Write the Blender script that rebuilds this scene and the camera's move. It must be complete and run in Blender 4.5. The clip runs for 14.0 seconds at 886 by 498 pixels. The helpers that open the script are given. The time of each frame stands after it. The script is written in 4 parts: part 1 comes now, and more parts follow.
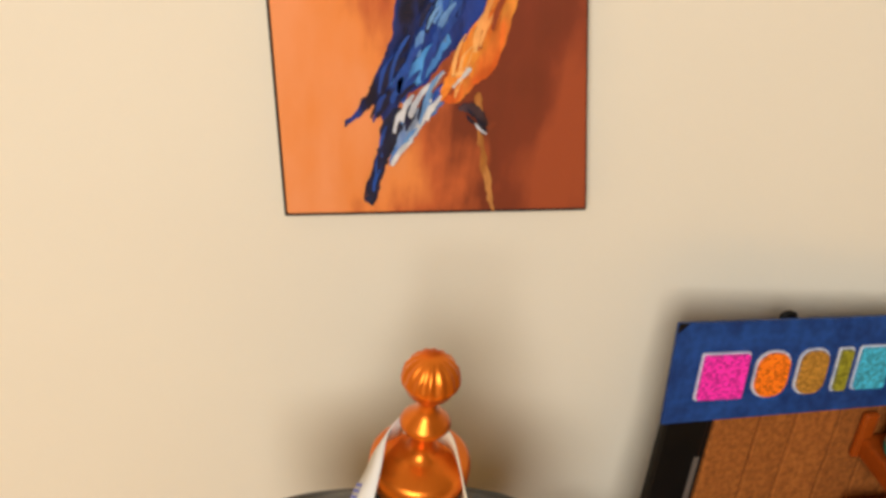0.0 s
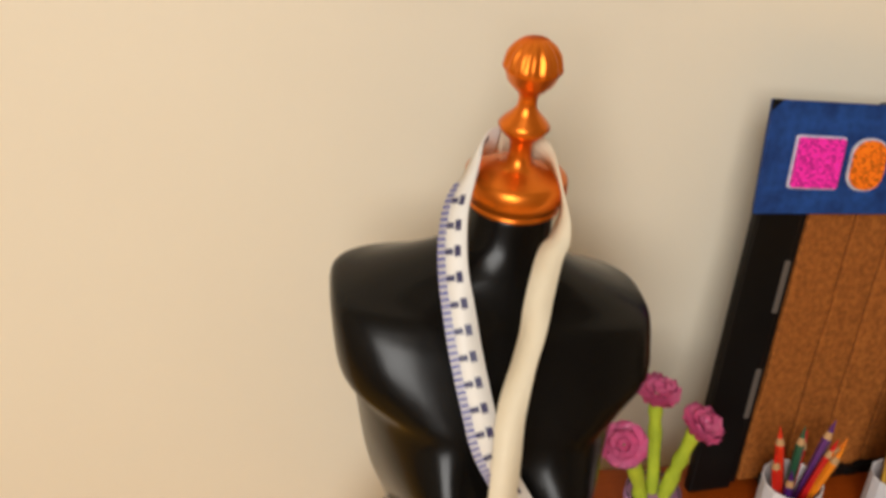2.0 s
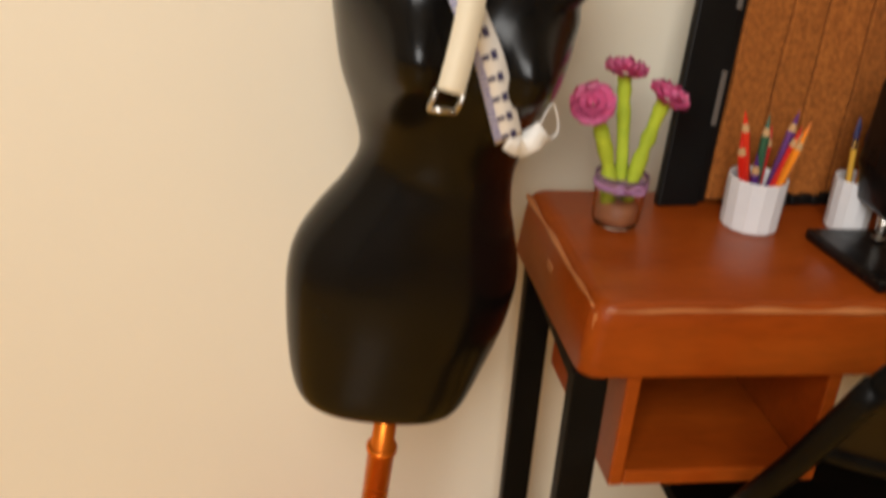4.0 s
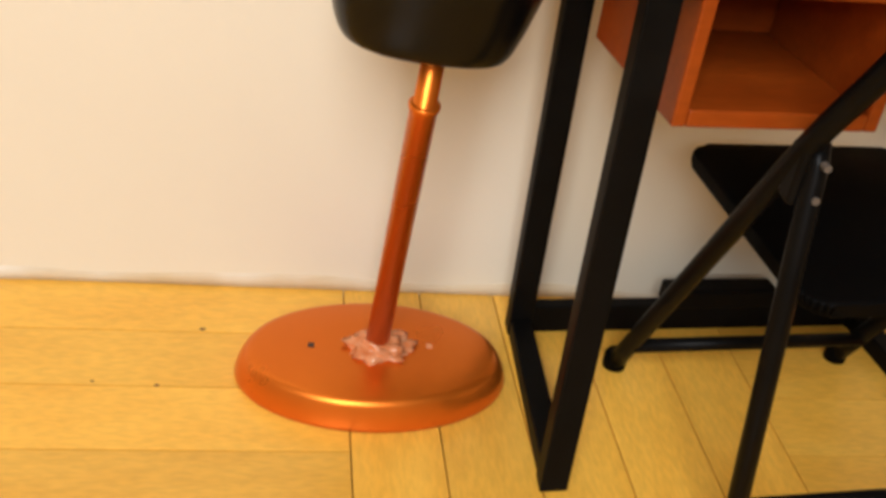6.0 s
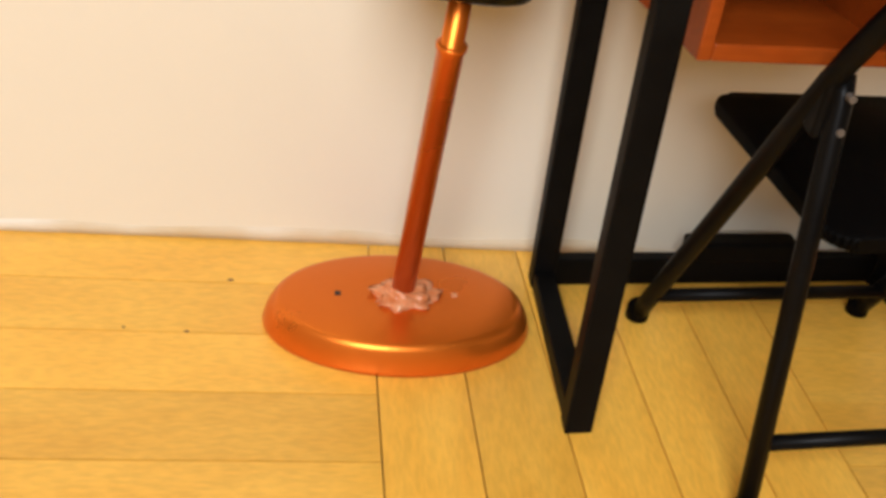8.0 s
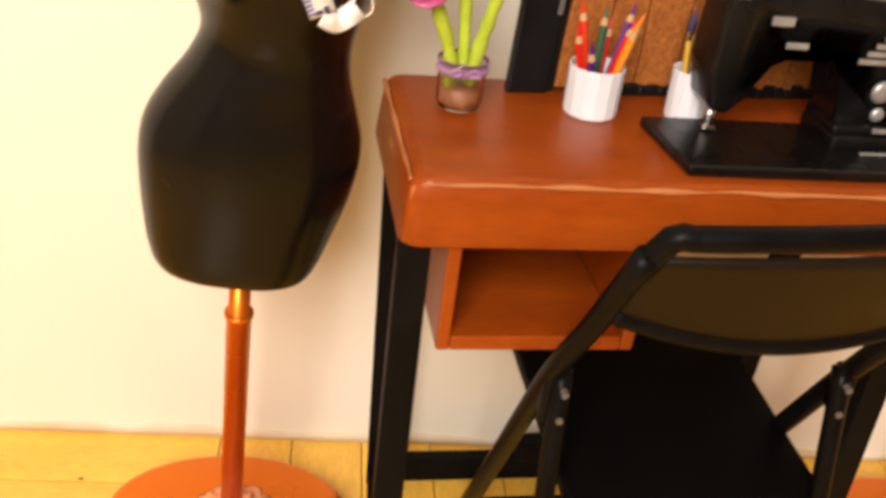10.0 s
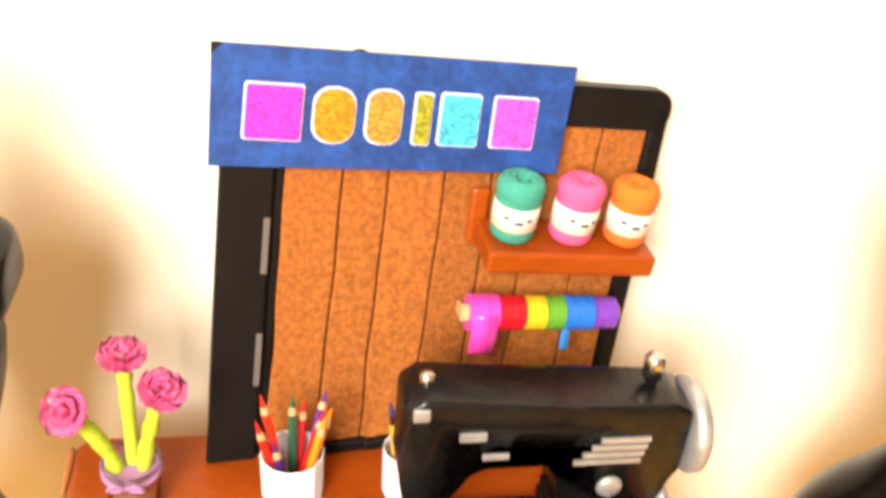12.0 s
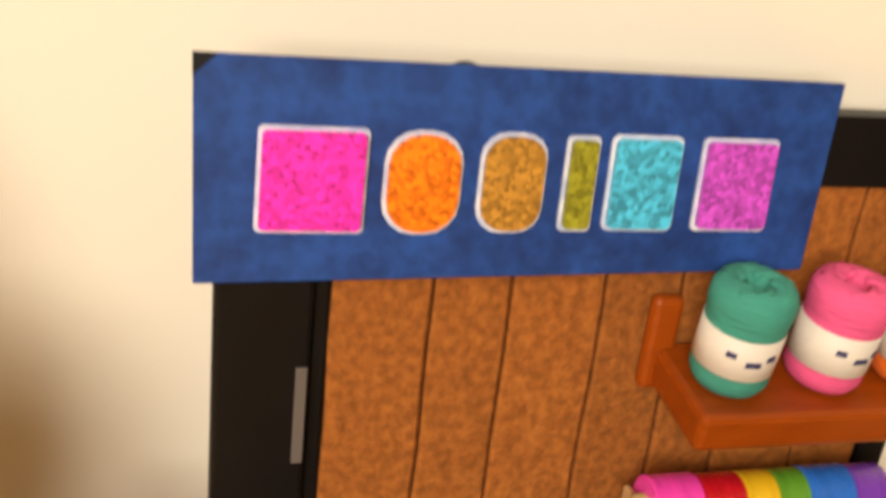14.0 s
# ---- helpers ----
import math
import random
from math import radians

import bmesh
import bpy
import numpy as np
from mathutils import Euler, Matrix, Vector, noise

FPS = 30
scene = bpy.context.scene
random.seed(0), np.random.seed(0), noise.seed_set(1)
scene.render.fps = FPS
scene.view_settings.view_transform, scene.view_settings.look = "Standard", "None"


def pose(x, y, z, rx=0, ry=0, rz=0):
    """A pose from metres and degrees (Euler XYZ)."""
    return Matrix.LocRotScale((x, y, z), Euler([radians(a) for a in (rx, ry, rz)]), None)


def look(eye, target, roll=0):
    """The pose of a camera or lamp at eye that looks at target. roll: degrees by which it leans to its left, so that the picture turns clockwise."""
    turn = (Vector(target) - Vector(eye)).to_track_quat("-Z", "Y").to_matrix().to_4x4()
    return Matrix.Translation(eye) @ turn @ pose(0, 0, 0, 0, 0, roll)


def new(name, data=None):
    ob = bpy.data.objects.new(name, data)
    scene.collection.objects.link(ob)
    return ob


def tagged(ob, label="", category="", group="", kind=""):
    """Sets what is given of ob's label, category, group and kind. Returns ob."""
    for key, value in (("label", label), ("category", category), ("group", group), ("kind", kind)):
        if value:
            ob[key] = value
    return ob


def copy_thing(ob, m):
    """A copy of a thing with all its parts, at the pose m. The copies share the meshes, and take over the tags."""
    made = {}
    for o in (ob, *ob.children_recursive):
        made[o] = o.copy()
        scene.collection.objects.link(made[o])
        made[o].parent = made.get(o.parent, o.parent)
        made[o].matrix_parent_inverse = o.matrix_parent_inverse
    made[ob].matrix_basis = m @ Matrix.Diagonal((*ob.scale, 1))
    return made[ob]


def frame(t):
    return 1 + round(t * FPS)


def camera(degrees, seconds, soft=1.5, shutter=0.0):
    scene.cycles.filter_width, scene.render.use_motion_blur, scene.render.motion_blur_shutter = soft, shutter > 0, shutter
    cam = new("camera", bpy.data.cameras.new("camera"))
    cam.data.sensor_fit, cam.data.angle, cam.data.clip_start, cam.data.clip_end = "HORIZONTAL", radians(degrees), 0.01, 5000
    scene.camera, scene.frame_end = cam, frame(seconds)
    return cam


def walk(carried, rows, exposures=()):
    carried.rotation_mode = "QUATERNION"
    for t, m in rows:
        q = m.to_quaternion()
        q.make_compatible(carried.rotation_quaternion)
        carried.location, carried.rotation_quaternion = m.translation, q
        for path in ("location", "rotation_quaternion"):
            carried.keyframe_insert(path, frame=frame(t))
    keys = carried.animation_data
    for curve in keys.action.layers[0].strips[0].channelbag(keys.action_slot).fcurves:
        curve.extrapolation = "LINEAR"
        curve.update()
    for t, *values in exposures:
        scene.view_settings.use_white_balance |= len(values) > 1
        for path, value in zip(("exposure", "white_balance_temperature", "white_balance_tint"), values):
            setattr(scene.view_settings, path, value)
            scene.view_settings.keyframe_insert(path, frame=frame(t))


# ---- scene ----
cam = camera(48.00, 14.0, soft=3.3, shutter=0.5)
PATH = [
    (0, (-0.1083, -0.4333, 0.9369), (-0.0580, -0.1097, 0.7072), 4.63),
    (0.5, (-0.1194, -0.4496, 0.9545), (-0.0678, -0.1263, 0.7247), 4.51),
    (1, (-0.1474, -0.4523, 0.9049), (-0.0952, -0.1298, 0.6740), 5.24),
    (1.5, (-0.1616, -0.4624, 0.8333), (-0.1025, -0.1273, 0.6230), 4.04),
    (2, (-0.1338, -0.5110, 0.7965), (-0.0974, -0.1687, 0.5929), 4.00),
    (2.5, (-0.1143, -0.5545, 0.7799), (-0.0870, -0.2080, 0.5819), 3.75),
    (3, (-0.1209, -0.5994, 0.7237), (-0.0950, -0.2463, 0.5374), 4.10),
    (3.5, (-0.1247, -0.6153, 0.6733), (-0.0944, -0.2571, 0.4979), 4.48),
    (4, (-0.1224, -0.6332, 0.5982), (-0.0809, -0.2737, 0.4276), 5.33),
    (4.2, (-0.1296, -0.6398, 0.5714), (-0.0865, -0.2814, 0.3991), 5.29),
    (6.3, (-0.1708, -0.6664, 0.4620), (-0.1063, -0.3375, 0.2436), 8.37),
    (6.5, (-0.1730, -0.6716, 0.4588), (-0.1096, -0.3443, 0.2378), 8.16),
    (6.8, (-0.1763, -0.6763, 0.4509), (-0.1169, -0.3497, 0.2277), 7.99),
    (7, (-0.1862, -0.6770, 0.4476), (-0.1254, -0.3489, 0.2270), 8.24),
    (7.2, (-0.1914, -0.6849, 0.4370), (-0.1315, -0.3577, 0.2148), 8.11),
    (9.3, (-0.0861, -0.6841, 0.5299), (-0.0382, -0.3401, 0.3313), 7.14),
    (9.5, (-0.0685, -0.6824, 0.5598), (-0.0245, -0.3379, 0.3614), 6.97),
    (10, (-0.0395, -0.6778, 0.6046), (0.0080, -0.3359, 0.4025), 7.41),
    (10.5, (0.0012, -0.6525, 0.6521), (0.0499, -0.3126, 0.4470), 7.53),
    (11, (0.0646, -0.6192, 0.7139), (0.1042, -0.2810, 0.5040), 5.40),
    (11.5, (0.1342, -0.5421, 0.7814), (0.1734, -0.2080, 0.5650), 4.33),
    (12, (0.1453, -0.5042, 0.7886), (0.1854, -0.1676, 0.5762), 5.18),
    (12.5, (0.1227, -0.4579, 0.7963), (0.1623, -0.1199, 0.5859), 4.95),
    (13, (0.1123, -0.3908, 0.7651), (0.1593, -0.0532, 0.5558), 5.70),
    (13.5, (0.1103, -0.3201, 0.7491), (0.1562, 0.0155, 0.5364), 4.55),
    (14, (0.1162, -0.2899, 0.6981), (0.1585, 0.0536, 0.4975), 3.57),
]
walk(cam, [(t, look(eye, target, roll)) for t, eye, target, roll in PATH],
     exposures=[(0, -0.4, 6450, 10), (0.5, -0.36, 6450, 10), (1.5, -0.5, 6500, 10), (2.5, -0.44, 6500, 10), (3, -0.38, 6450, 10), (4, -0.38, 6450, 10), (6.5, -0.02, 5950, 10), (7.2, -0.02, 5900, 10), (9.5, 0.02, 5900, 13), (10, 0.45, 6700, 15), (10.6, 0.98, 6950, 14), (11, 1.45, 6850, 12), (11.5, 1.62, 6700, 11), (12, 1.45, 6750, 12), (12.5, 1.16, 6850, 12), (13, 0.62, 7050, 15), (13.5, 0.36, 6900, 12), (14, 0.22, 7150, 12)])

import itertools

# Lengths in the builders are decimetres; part() turns them into metres.
DM = 0.1

# ---- light ----
world = bpy.data.worlds.new("daylight")
scene.world = world
world.use_nodes = True
wn = world.node_tree
sky = wn.nodes.new("ShaderNodeTexSky")
sky.sky_type = "NISHITA"
sky.sun_disc = False
sky.sun_elevation = radians(38)
sky.sun_rotation = radians(250)
wn.links.new(sky.outputs["Color"], wn.nodes["Background"].inputs["Color"])
wn.nodes["Background"].inputs["Strength"].default_value = 0.12


def window_light(name, eye, target, width, height, watts, colour):
    data = bpy.data.lights.new(name, "AREA")
    data.shape, data.size, data.size_y = "RECTANGLE", width, height
    data.energy, data.color = watts, colour
    ob = new(name, data)
    ob.matrix_world = look(eye, target)
    return ob


window_light("window_daylight", (-0.64, -2.17, 1.68), (-0.3, 0.0, 0.35), 1.00, 1.30, 68, (1.0, 0.965, 0.915))

# ---- materials ----


def material(name, colour, second=None, rough=0.6, metal=0.0, scale=8.0, mix=0.5, bump=0.1, bump_scale=60.0, stretch=(1, 1, 1), coat=0.0,
             spread=0.0, spec=0.5, grain=0.0, grain_scale=90.0):
    m = bpy.data.materials.new(name)
    m.use_nodes = True
    nt = m.node_tree
    bsdf = nt.nodes["Principled BSDF"]
    second = second or tuple(c * 0.8 for c in colour)
    tc = nt.nodes.new("ShaderNodeTexCoord")
    mp = nt.nodes.new("ShaderNodeMapping")
    mp.inputs["Scale"].default_value = stretch
    nt.links.new(tc.outputs["Object"], mp.inputs["Vector"])
    if spread:
        info = nt.nodes.new("ShaderNodeObjectInfo")
        shift = nt.nodes.new("ShaderNodeVectorMath")
        shift.operation = "MULTIPLY_ADD"
        shift.inputs[1].default_value = (7.0, 5.0, 3.0)
        nt.links.new(info.outputs["Random"], shift.inputs[0])
        nt.links.new(tc.outputs["Object"], shift.inputs[2])
        nt.links.new(shift.outputs["Vector"], mp.inputs["Vector"])
    n1 = nt.nodes.new("ShaderNodeTexNoise")
    n1.inputs["Scale"].default_value, n1.inputs["Detail"].default_value = scale, 6
    nt.links.new(mp.outputs["Vector"], n1.inputs["Vector"])
    ramp = nt.nodes.new("ShaderNodeValToRGB")
    ramp.color_ramp.elements[0].position, ramp.color_ramp.elements[1].position = 0.5 - mix / 2, 0.5 + mix / 2
    ramp.color_ramp.elements[0].color, ramp.color_ramp.elements[1].color = (*second, 1), (*colour, 1)
    nt.links.new(n1.outputs["Fac"], ramp.inputs["Fac"])
    out = ramp.outputs["Color"]
    n2 = nt.nodes.new("ShaderNodeTexNoise")
    n2.inputs["Scale"].default_value, n2.inputs["Detail"].default_value = bump_scale, 4
    nt.links.new(mp.outputs["Vector"], n2.inputs["Vector"])
    if grain:
        n3 = nt.nodes.new("ShaderNodeTexNoise")
        n3.inputs["Scale"].default_value, n3.inputs["Detail"].default_value = grain_scale, 3
        nt.links.new(mp.outputs["Vector"], n3.inputs["Vector"])
        dark = nt.nodes.new("ShaderNodeMix")
        dark.data_type, dark.blend_type = "RGBA", "MULTIPLY"
        g = nt.nodes.new("ShaderNodeMapRange")
        g.inputs["From Min"].default_value, g.inputs["From Max"].default_value = 0.35, 0.65
        g.inputs["To Min"].default_value = 1 - grain
        nt.links.new(n3.outputs["Fac"], g.inputs["Value"])
        dark.inputs["Factor"].default_value = 1
        nt.links.new(out, dark.inputs["A"])
        nt.links.new(g.outputs["Result"], dark.inputs["B"])
        out = dark.outputs["Result"]
    if spread:
        hsv = nt.nodes.new("ShaderNodeHueSaturation")
        mr = nt.nodes.new("ShaderNodeMapRange")
        mr.inputs["To Min"].default_value, mr.inputs["To Max"].default_value = 1 - spread, 1 + spread
        nt.links.new(info.outputs["Random"], mr.inputs["Value"])
        nt.links.new(mr.outputs["Result"], hsv.inputs["Value"])
        nt.links.new(out, hsv.inputs["Color"])
        out = hsv.outputs["Color"]
    nt.links.new(out, bsdf.inputs["Base Color"])
    rr = nt.nodes.new("ShaderNodeMapRange")
    rr.inputs["To Min"].default_value, rr.inputs["To Max"].default_value = max(0.03, rough - 0.1), min(1, rough + 0.1)
    nt.links.new(n1.outputs["Fac"], rr.inputs["Value"])
    nt.links.new(rr.outputs["Result"], bsdf.inputs["Roughness"])
    bsdf.inputs["Metallic"].default_value = metal
    bsdf.inputs["Specular IOR Level"].default_value = spec
    bsdf.inputs["Coat Weight"].default_value = coat
    bsdf.inputs["Coat Roughness"].default_value = 0.15
    if bump:
        b = nt.nodes.new("ShaderNodeBump")
        b.inputs["Strength"].default_value, b.inputs["Distance"].default_value = bump, 0.001
        nt.links.new(n2.outputs["Fac"], b.inputs["Height"])
        nt.links.new(b.outputs["Normal"], bsdf.inputs["Normal"])
    return m


def glitter(name, colour):
    """Glued glitter: small flakes, each tilted its own way."""
    m = bpy.data.materials.new(name)
    m.use_nodes = True
    nt = m.node_tree
    bsdf = nt.nodes["Principled BSDF"]
    tc = nt.nodes.new("ShaderNodeTexCoord")
    vo = nt.nodes.new("ShaderNodeTexVoronoi")
    vo.inputs["Scale"].default_value = 700
    nt.links.new(tc.outputs["Object"], vo.inputs["Vector"])
    hsv = nt.nodes.new("ShaderNodeHueSaturation")
    hsv.inputs["Color"].default_value = (*colour, 1)
    sep = nt.nodes.new("ShaderNodeSeparateColor")
    nt.links.new(vo.outputs["Color"], sep.inputs["Color"])
    mr = nt.nodes.new("ShaderNodeMapRange")
    mr.inputs["To Min"].default_value, mr.inputs["To Max"].default_value = 0.6, 1.5
    nt.links.new(sep.outputs["Red"], mr.inputs["Value"])
    nt.links.new(mr.outputs["Result"], hsv.inputs["Value"])
    nt.links.new(hsv.outputs["Color"], bsdf.inputs["Base Color"])
    bsdf.inputs["Metallic"].default_value = 0.15
    bsdf.inputs["Roughness"].default_value = 0.3
    b = nt.nodes.new("ShaderNodeBump")
    b.inputs["Strength"].default_value, b.inputs["Distance"].default_value = 0.8, 0.0006
    nt.links.new(sep.outputs["Green"], b.inputs["Height"])
    nt.links.new(b.outputs["Normal"], bsdf.inputs["Normal"])
    return m


def clear(name, colour, rough=0.08):
    m = bpy.data.materials.new(name)
    m.use_nodes = True
    bsdf = m.node_tree.nodes["Principled BSDF"]
    bsdf.inputs["Base Color"].default_value = (*colour, 1)
    bsdf.inputs["Transmission Weight"].default_value = 1
    bsdf.inputs["Roughness"].default_value = rough
    bsdf.inputs["IOR"].default_value = 1.45
    return m


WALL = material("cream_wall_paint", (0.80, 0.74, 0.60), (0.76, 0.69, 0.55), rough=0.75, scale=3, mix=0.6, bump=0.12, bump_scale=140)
# unseen walls: darker than the cream wall to hold back bounced light
BOUNCE_BEIGE = material("unseen_wall_bounce_beige", (0.46, 0.39, 0.295), (0.42, 0.355, 0.265), rough=0.8, scale=3, mix=0.6, bump=0.1, bump_scale=140)
# unseen ceiling: tone picked for how much light it throws back down
CEIL = material("unseen_ceiling_bounce_tone", (0.55, 0.52, 0.46), (0.51, 0.48, 0.42), rough=0.85, scale=3)
PARQUET = material("beech_parquet", (0.94, 0.54, 0.075), (0.84, 0.44, 0.05), rough=0.36, scale=7, mix=0.45, bump=0.08, bump_scale=90,
                   stretch=(5, 1.2, 1), coat=0.25, spread=0.10, grain=0.14, grain_scale=75)
GAP = material("dark_floor_gap", (0.07, 0.035, 0.012), rough=0.9, bump=0)
BLACK = material("black_plastic", (0.004, 0.0036, 0.0033), (0.0025, 0.0022, 0.0022), rough=0.24, spec=0.22, scale=20, bump=0.02, bump_scale=200)
COPPER = material("copper_spray_paint", (0.78, 0.20, 0.014), (0.66, 0.155, 0.010), rough=0.30, metal=0.75, scale=8, bump=0.05, bump_scale=400)
GLUE = material("hot_glue_on_copper", (0.72, 0.36, 0.19), (0.58, 0.13, 0.015), rough=0.18, scale=160, mix=0.6, bump=0.6, bump_scale=200)
DESK = material("orange_brown_stained_wood", (0.35, 0.064, 0.0045), (0.24, 0.038, 0.003), rough=0.36, spec=0.22, scale=9, mix=0.6, bump=0.06, bump_scale=120,
                stretch=(1, 4, 4), coat=0.08, grain=0.15, grain_scale=70)
DESKEDGE = material("worn_stained_edge", (0.5, 0.17, 0.05), rough=0.4, scale=40)
BLACKWOOD = material("black_painted_wood", (0.005, 0.0045, 0.004), (0.0025, 0.0022, 0.0022), rough=0.5, spec=0.07, scale=30, bump=0.15, bump_scale=150)
CHAIR = material("black_folding_chair_metal", (0.005, 0.0045, 0.004), (0.0025, 0.0022, 0.0022), rough=0.36, spec=0.08, scale=30, bump=0.04)
CHAIRPAD = material("black_brown_vinyl", (0.012, 0.0065, 0.003), (0.007, 0.004, 0.002), rough=0.42, spec=0.16, scale=25, bump=0.1, bump_scale=300)
SEATPAD = material("black_seat_vinyl", (0.0025, 0.0022, 0.002), rough=0.55, spec=0.04, scale=25, bump=0.1, bump_scale=300)
BOARD = material("black_frame_plastic", (0.006, 0.0055, 0.005), (0.004, 0.0035, 0.0035), rough=0.42, spec=0.18, scale=30, bump=0.06)
BAND = material("cream_paper_band", (0.72, 0.66, 0.56), (0.64, 0.58, 0.49), rough=0.6, scale=40)
SLOT = material("grey_slot", (0.12, 0.10, 0.085), rough=0.5)
CORK = material("cork_strip", (0.40, 0.130, 0.024), (0.29, 0.086, 0.015), rough=0.85, spec=0.2, scale=230, mix=0.5, bump=0.9, bump_scale=330, spread=0.12, grain=0.35, grain_scale=320)
SIGN = material("blue_painted_card", (0.014, 0.068, 0.28), (0.007, 0.030, 0.14), rough=0.6, spec=0.25, scale=55, mix=0.35, bump=0.25, bump_scale=120, grain=0.2, grain_scale=220)
WHITE = material("white_card", (0.8, 0.79, 0.77), (0.74, 0.73, 0.72), rough=0.6, scale=40)
PAPER = material("white_paper_cup", (0.78, 0.77, 0.78), (0.68, 0.67, 0.69), rough=0.6, scale=22, bump=0.3, bump_scale=60)
CREAM = material("cream_tape_back", (0.74, 0.66, 0.50), (0.68, 0.59, 0.43), rough=0.6, scale=40, bump=0.2, bump_scale=500)
TAPEFACE = material("white_tape_face", (0.78, 0.76, 0.72), (0.72, 0.70, 0.66), rough=0.5, scale=40)
INK = material("blue_black_ink", (0.035, 0.035, 0.11), rough=0.5, bump=0)
TICK = material("blue_tick_print", (0.16, 0.17, 0.42), rough=0.5, bump=0)
STEEL = material("bright_steel", (0.62, 0.6, 0.57), (0.5, 0.48, 0.45), rough=0.25, metal=1.0, scale=30, bump=0.05)
SILVERPAINT = material("silver_paint", (0.5, 0.49, 0.47), (0.32, 0.31, 0.3), rough=0.38, metal=0.6, scale=90, bump=0.2)
MACHINE = material("hand_painted_black", (0.006, 0.0055, 0.005), (0.0035, 0.003, 0.003), rough=0.28, spec=0.3, scale=30, bump=0.75, bump_scale=70)
PINKFOIL = material("pink_foil_paper", (1.0, 0.30, 0.56), (1.0, 0.17, 0.42), rough=0.16, scale=60, bump=0.4, bump_scale=150, coat=0.4)
LIME = material("lime_chenille", (0.48, 0.57, 0.03), (0.28, 0.37, 0.015), rough=0.8, scale=80, bump=0.8, bump_scale=300)
GLASS = clear("clear_plastic_jar", (0.97, 0.95, 0.95), 0.06)
SAND = material("copper_gravel", (0.55, 0.24, 0.10), (0.32, 0.12, 0.05), rough=0.4, scale=90, bump=0.7, bump_scale=200)
PURPLERIBBON = material("violet_ribbon", (0.42, 0.2, 0.38), rough=0.3, scale=60)
WOODTIP = material("pencil_wood", (0.55, 0.32, 0.14), rough=0.7, scale=60)


def yarn(name, c):
    return material(name, c, tuple(v * 0.7 for v in c), rough=0.9, scale=60, bump=0.9, bump_scale=120, stretch=(1, 1, 6))


def satin(name, c):
    return material(name, c, tuple(v * 0.75 for v in c), rough=0.28, scale=30, stretch=(8, 1, 1), coat=0.3)


# ---- builders ----


def part(name, bm, mat_, parent=None, label="", smooth=False, scale=DM):
    bmesh.ops.transform(bm, matrix=Matrix.Scale(scale, 4), verts=bm.verts)
    bmesh.ops.recalc_face_normals(bm, faces=bm.faces)
    me = bpy.data.meshes.new(name)
    bm.to_mesh(me)
    bm.free()
    for f in me.polygons:
        f.use_smooth = smooth
    for m in mat_ if isinstance(mat_, (list, tuple)) else (mat_,):
        me.materials.append(m)
    ob = new(name, me)
    if parent:
        ob.parent = parent
    if label:
        tagged(ob, label)
    return ob


def thing(name, label, category, m=None, group="", kind=""):
    ob = tagged(new(name), label, category, group, kind)
    ob.empty_display_size = 0.02
    if m is not None:
        ob.matrix_basis = m
    return ob


def at(x, y, z, rx=0, ry=0, rz=0):
    return pose(x * DM, y * DM, z * DM, rx, ry, rz)


def box(bm, c, s, bevel=0.0, m=None, seg=2):
    r = bmesh.ops.create_cube(bm, size=1)
    vs = r["verts"]
    bmesh.ops.transform(bm, matrix=Matrix.Translation(c) @ Matrix.Diagonal((*s, 1)), verts=vs)
    if bevel:
        es = list({e for v in vs for e in v.link_edges})
        vs = list({v for f in bmesh.ops.bevel(bm, geom=es, offset=bevel, segments=seg, affect="EDGES", profile=0.5)["faces"] for v in f.verts} | {v for v in vs if v.is_valid})
    if m is not None:
        bmesh.ops.transform(bm, matrix=m, verts=vs)
    return bm


def lathe(bm, profile, seg=32, c=(0, 0, 0), mat_index=0, flutes=0, depth=0.0):
    """Rings of (radius, height); closed at both ends."""
    rings = []
    for r, z in profile:
        ring = []
        for i in range(seg):
            a = 2 * math.pi * i / seg
            k = r * (1 - depth * (i % 2)) if flutes else r
            ring.append(bm.verts.new((c[0] + k * math.cos(a), c[1] + k * math.sin(a), c[2] + z)))
        rings.append(ring)
    faces = []
    for a, b in zip(rings, rings[1:]):
        for i in range(seg):
            faces.append(bm.faces.new((a[i], a[(i + 1) % seg], b[(i + 1) % seg], b[i])))
    faces.append(bm.faces.new(rings[0][::-1]))
    faces.append(bm.faces.new(rings[-1]))
    for f in faces:
        f.material_index = mat_index
    return bm


def tube(bm, points, r, seg=10, ends=None):
    """A round bar along points; r is a radius or one for each point."""
    pts = [Vector(p) for p in points]
    rad = r if isinstance(r, (list, tuple)) else [r] * len(pts)
    rings = []
    side = None
    for i, p in enumerate(pts):
        d = (pts[min(i + 1, len(pts) - 1)] - pts[max(i - 1, 0)]).normalized()
        if side is None:
            side = d.cross(Vector((0, 0, 1)) if abs(d.z) < 0.9 else Vector((1, 0, 0))).normalized()
        side = (side - d * side.dot(d)).normalized()
        up = d.cross(side)
        rings.append([bm.verts.new(p + (side * math.cos(2 * math.pi * k / seg) + up * math.sin(2 * math.pi * k / seg)) * rad[i]) for k in range(seg)])
    for a, b in zip(rings, rings[1:]):
        for i in range(seg):
            bm.faces.new((a[i], a[(i + 1) % seg], b[(i + 1) % seg], b[i]))
    bm.faces.new(rings[0][::-1])
    bm.faces.new(rings[-1])
    return bm


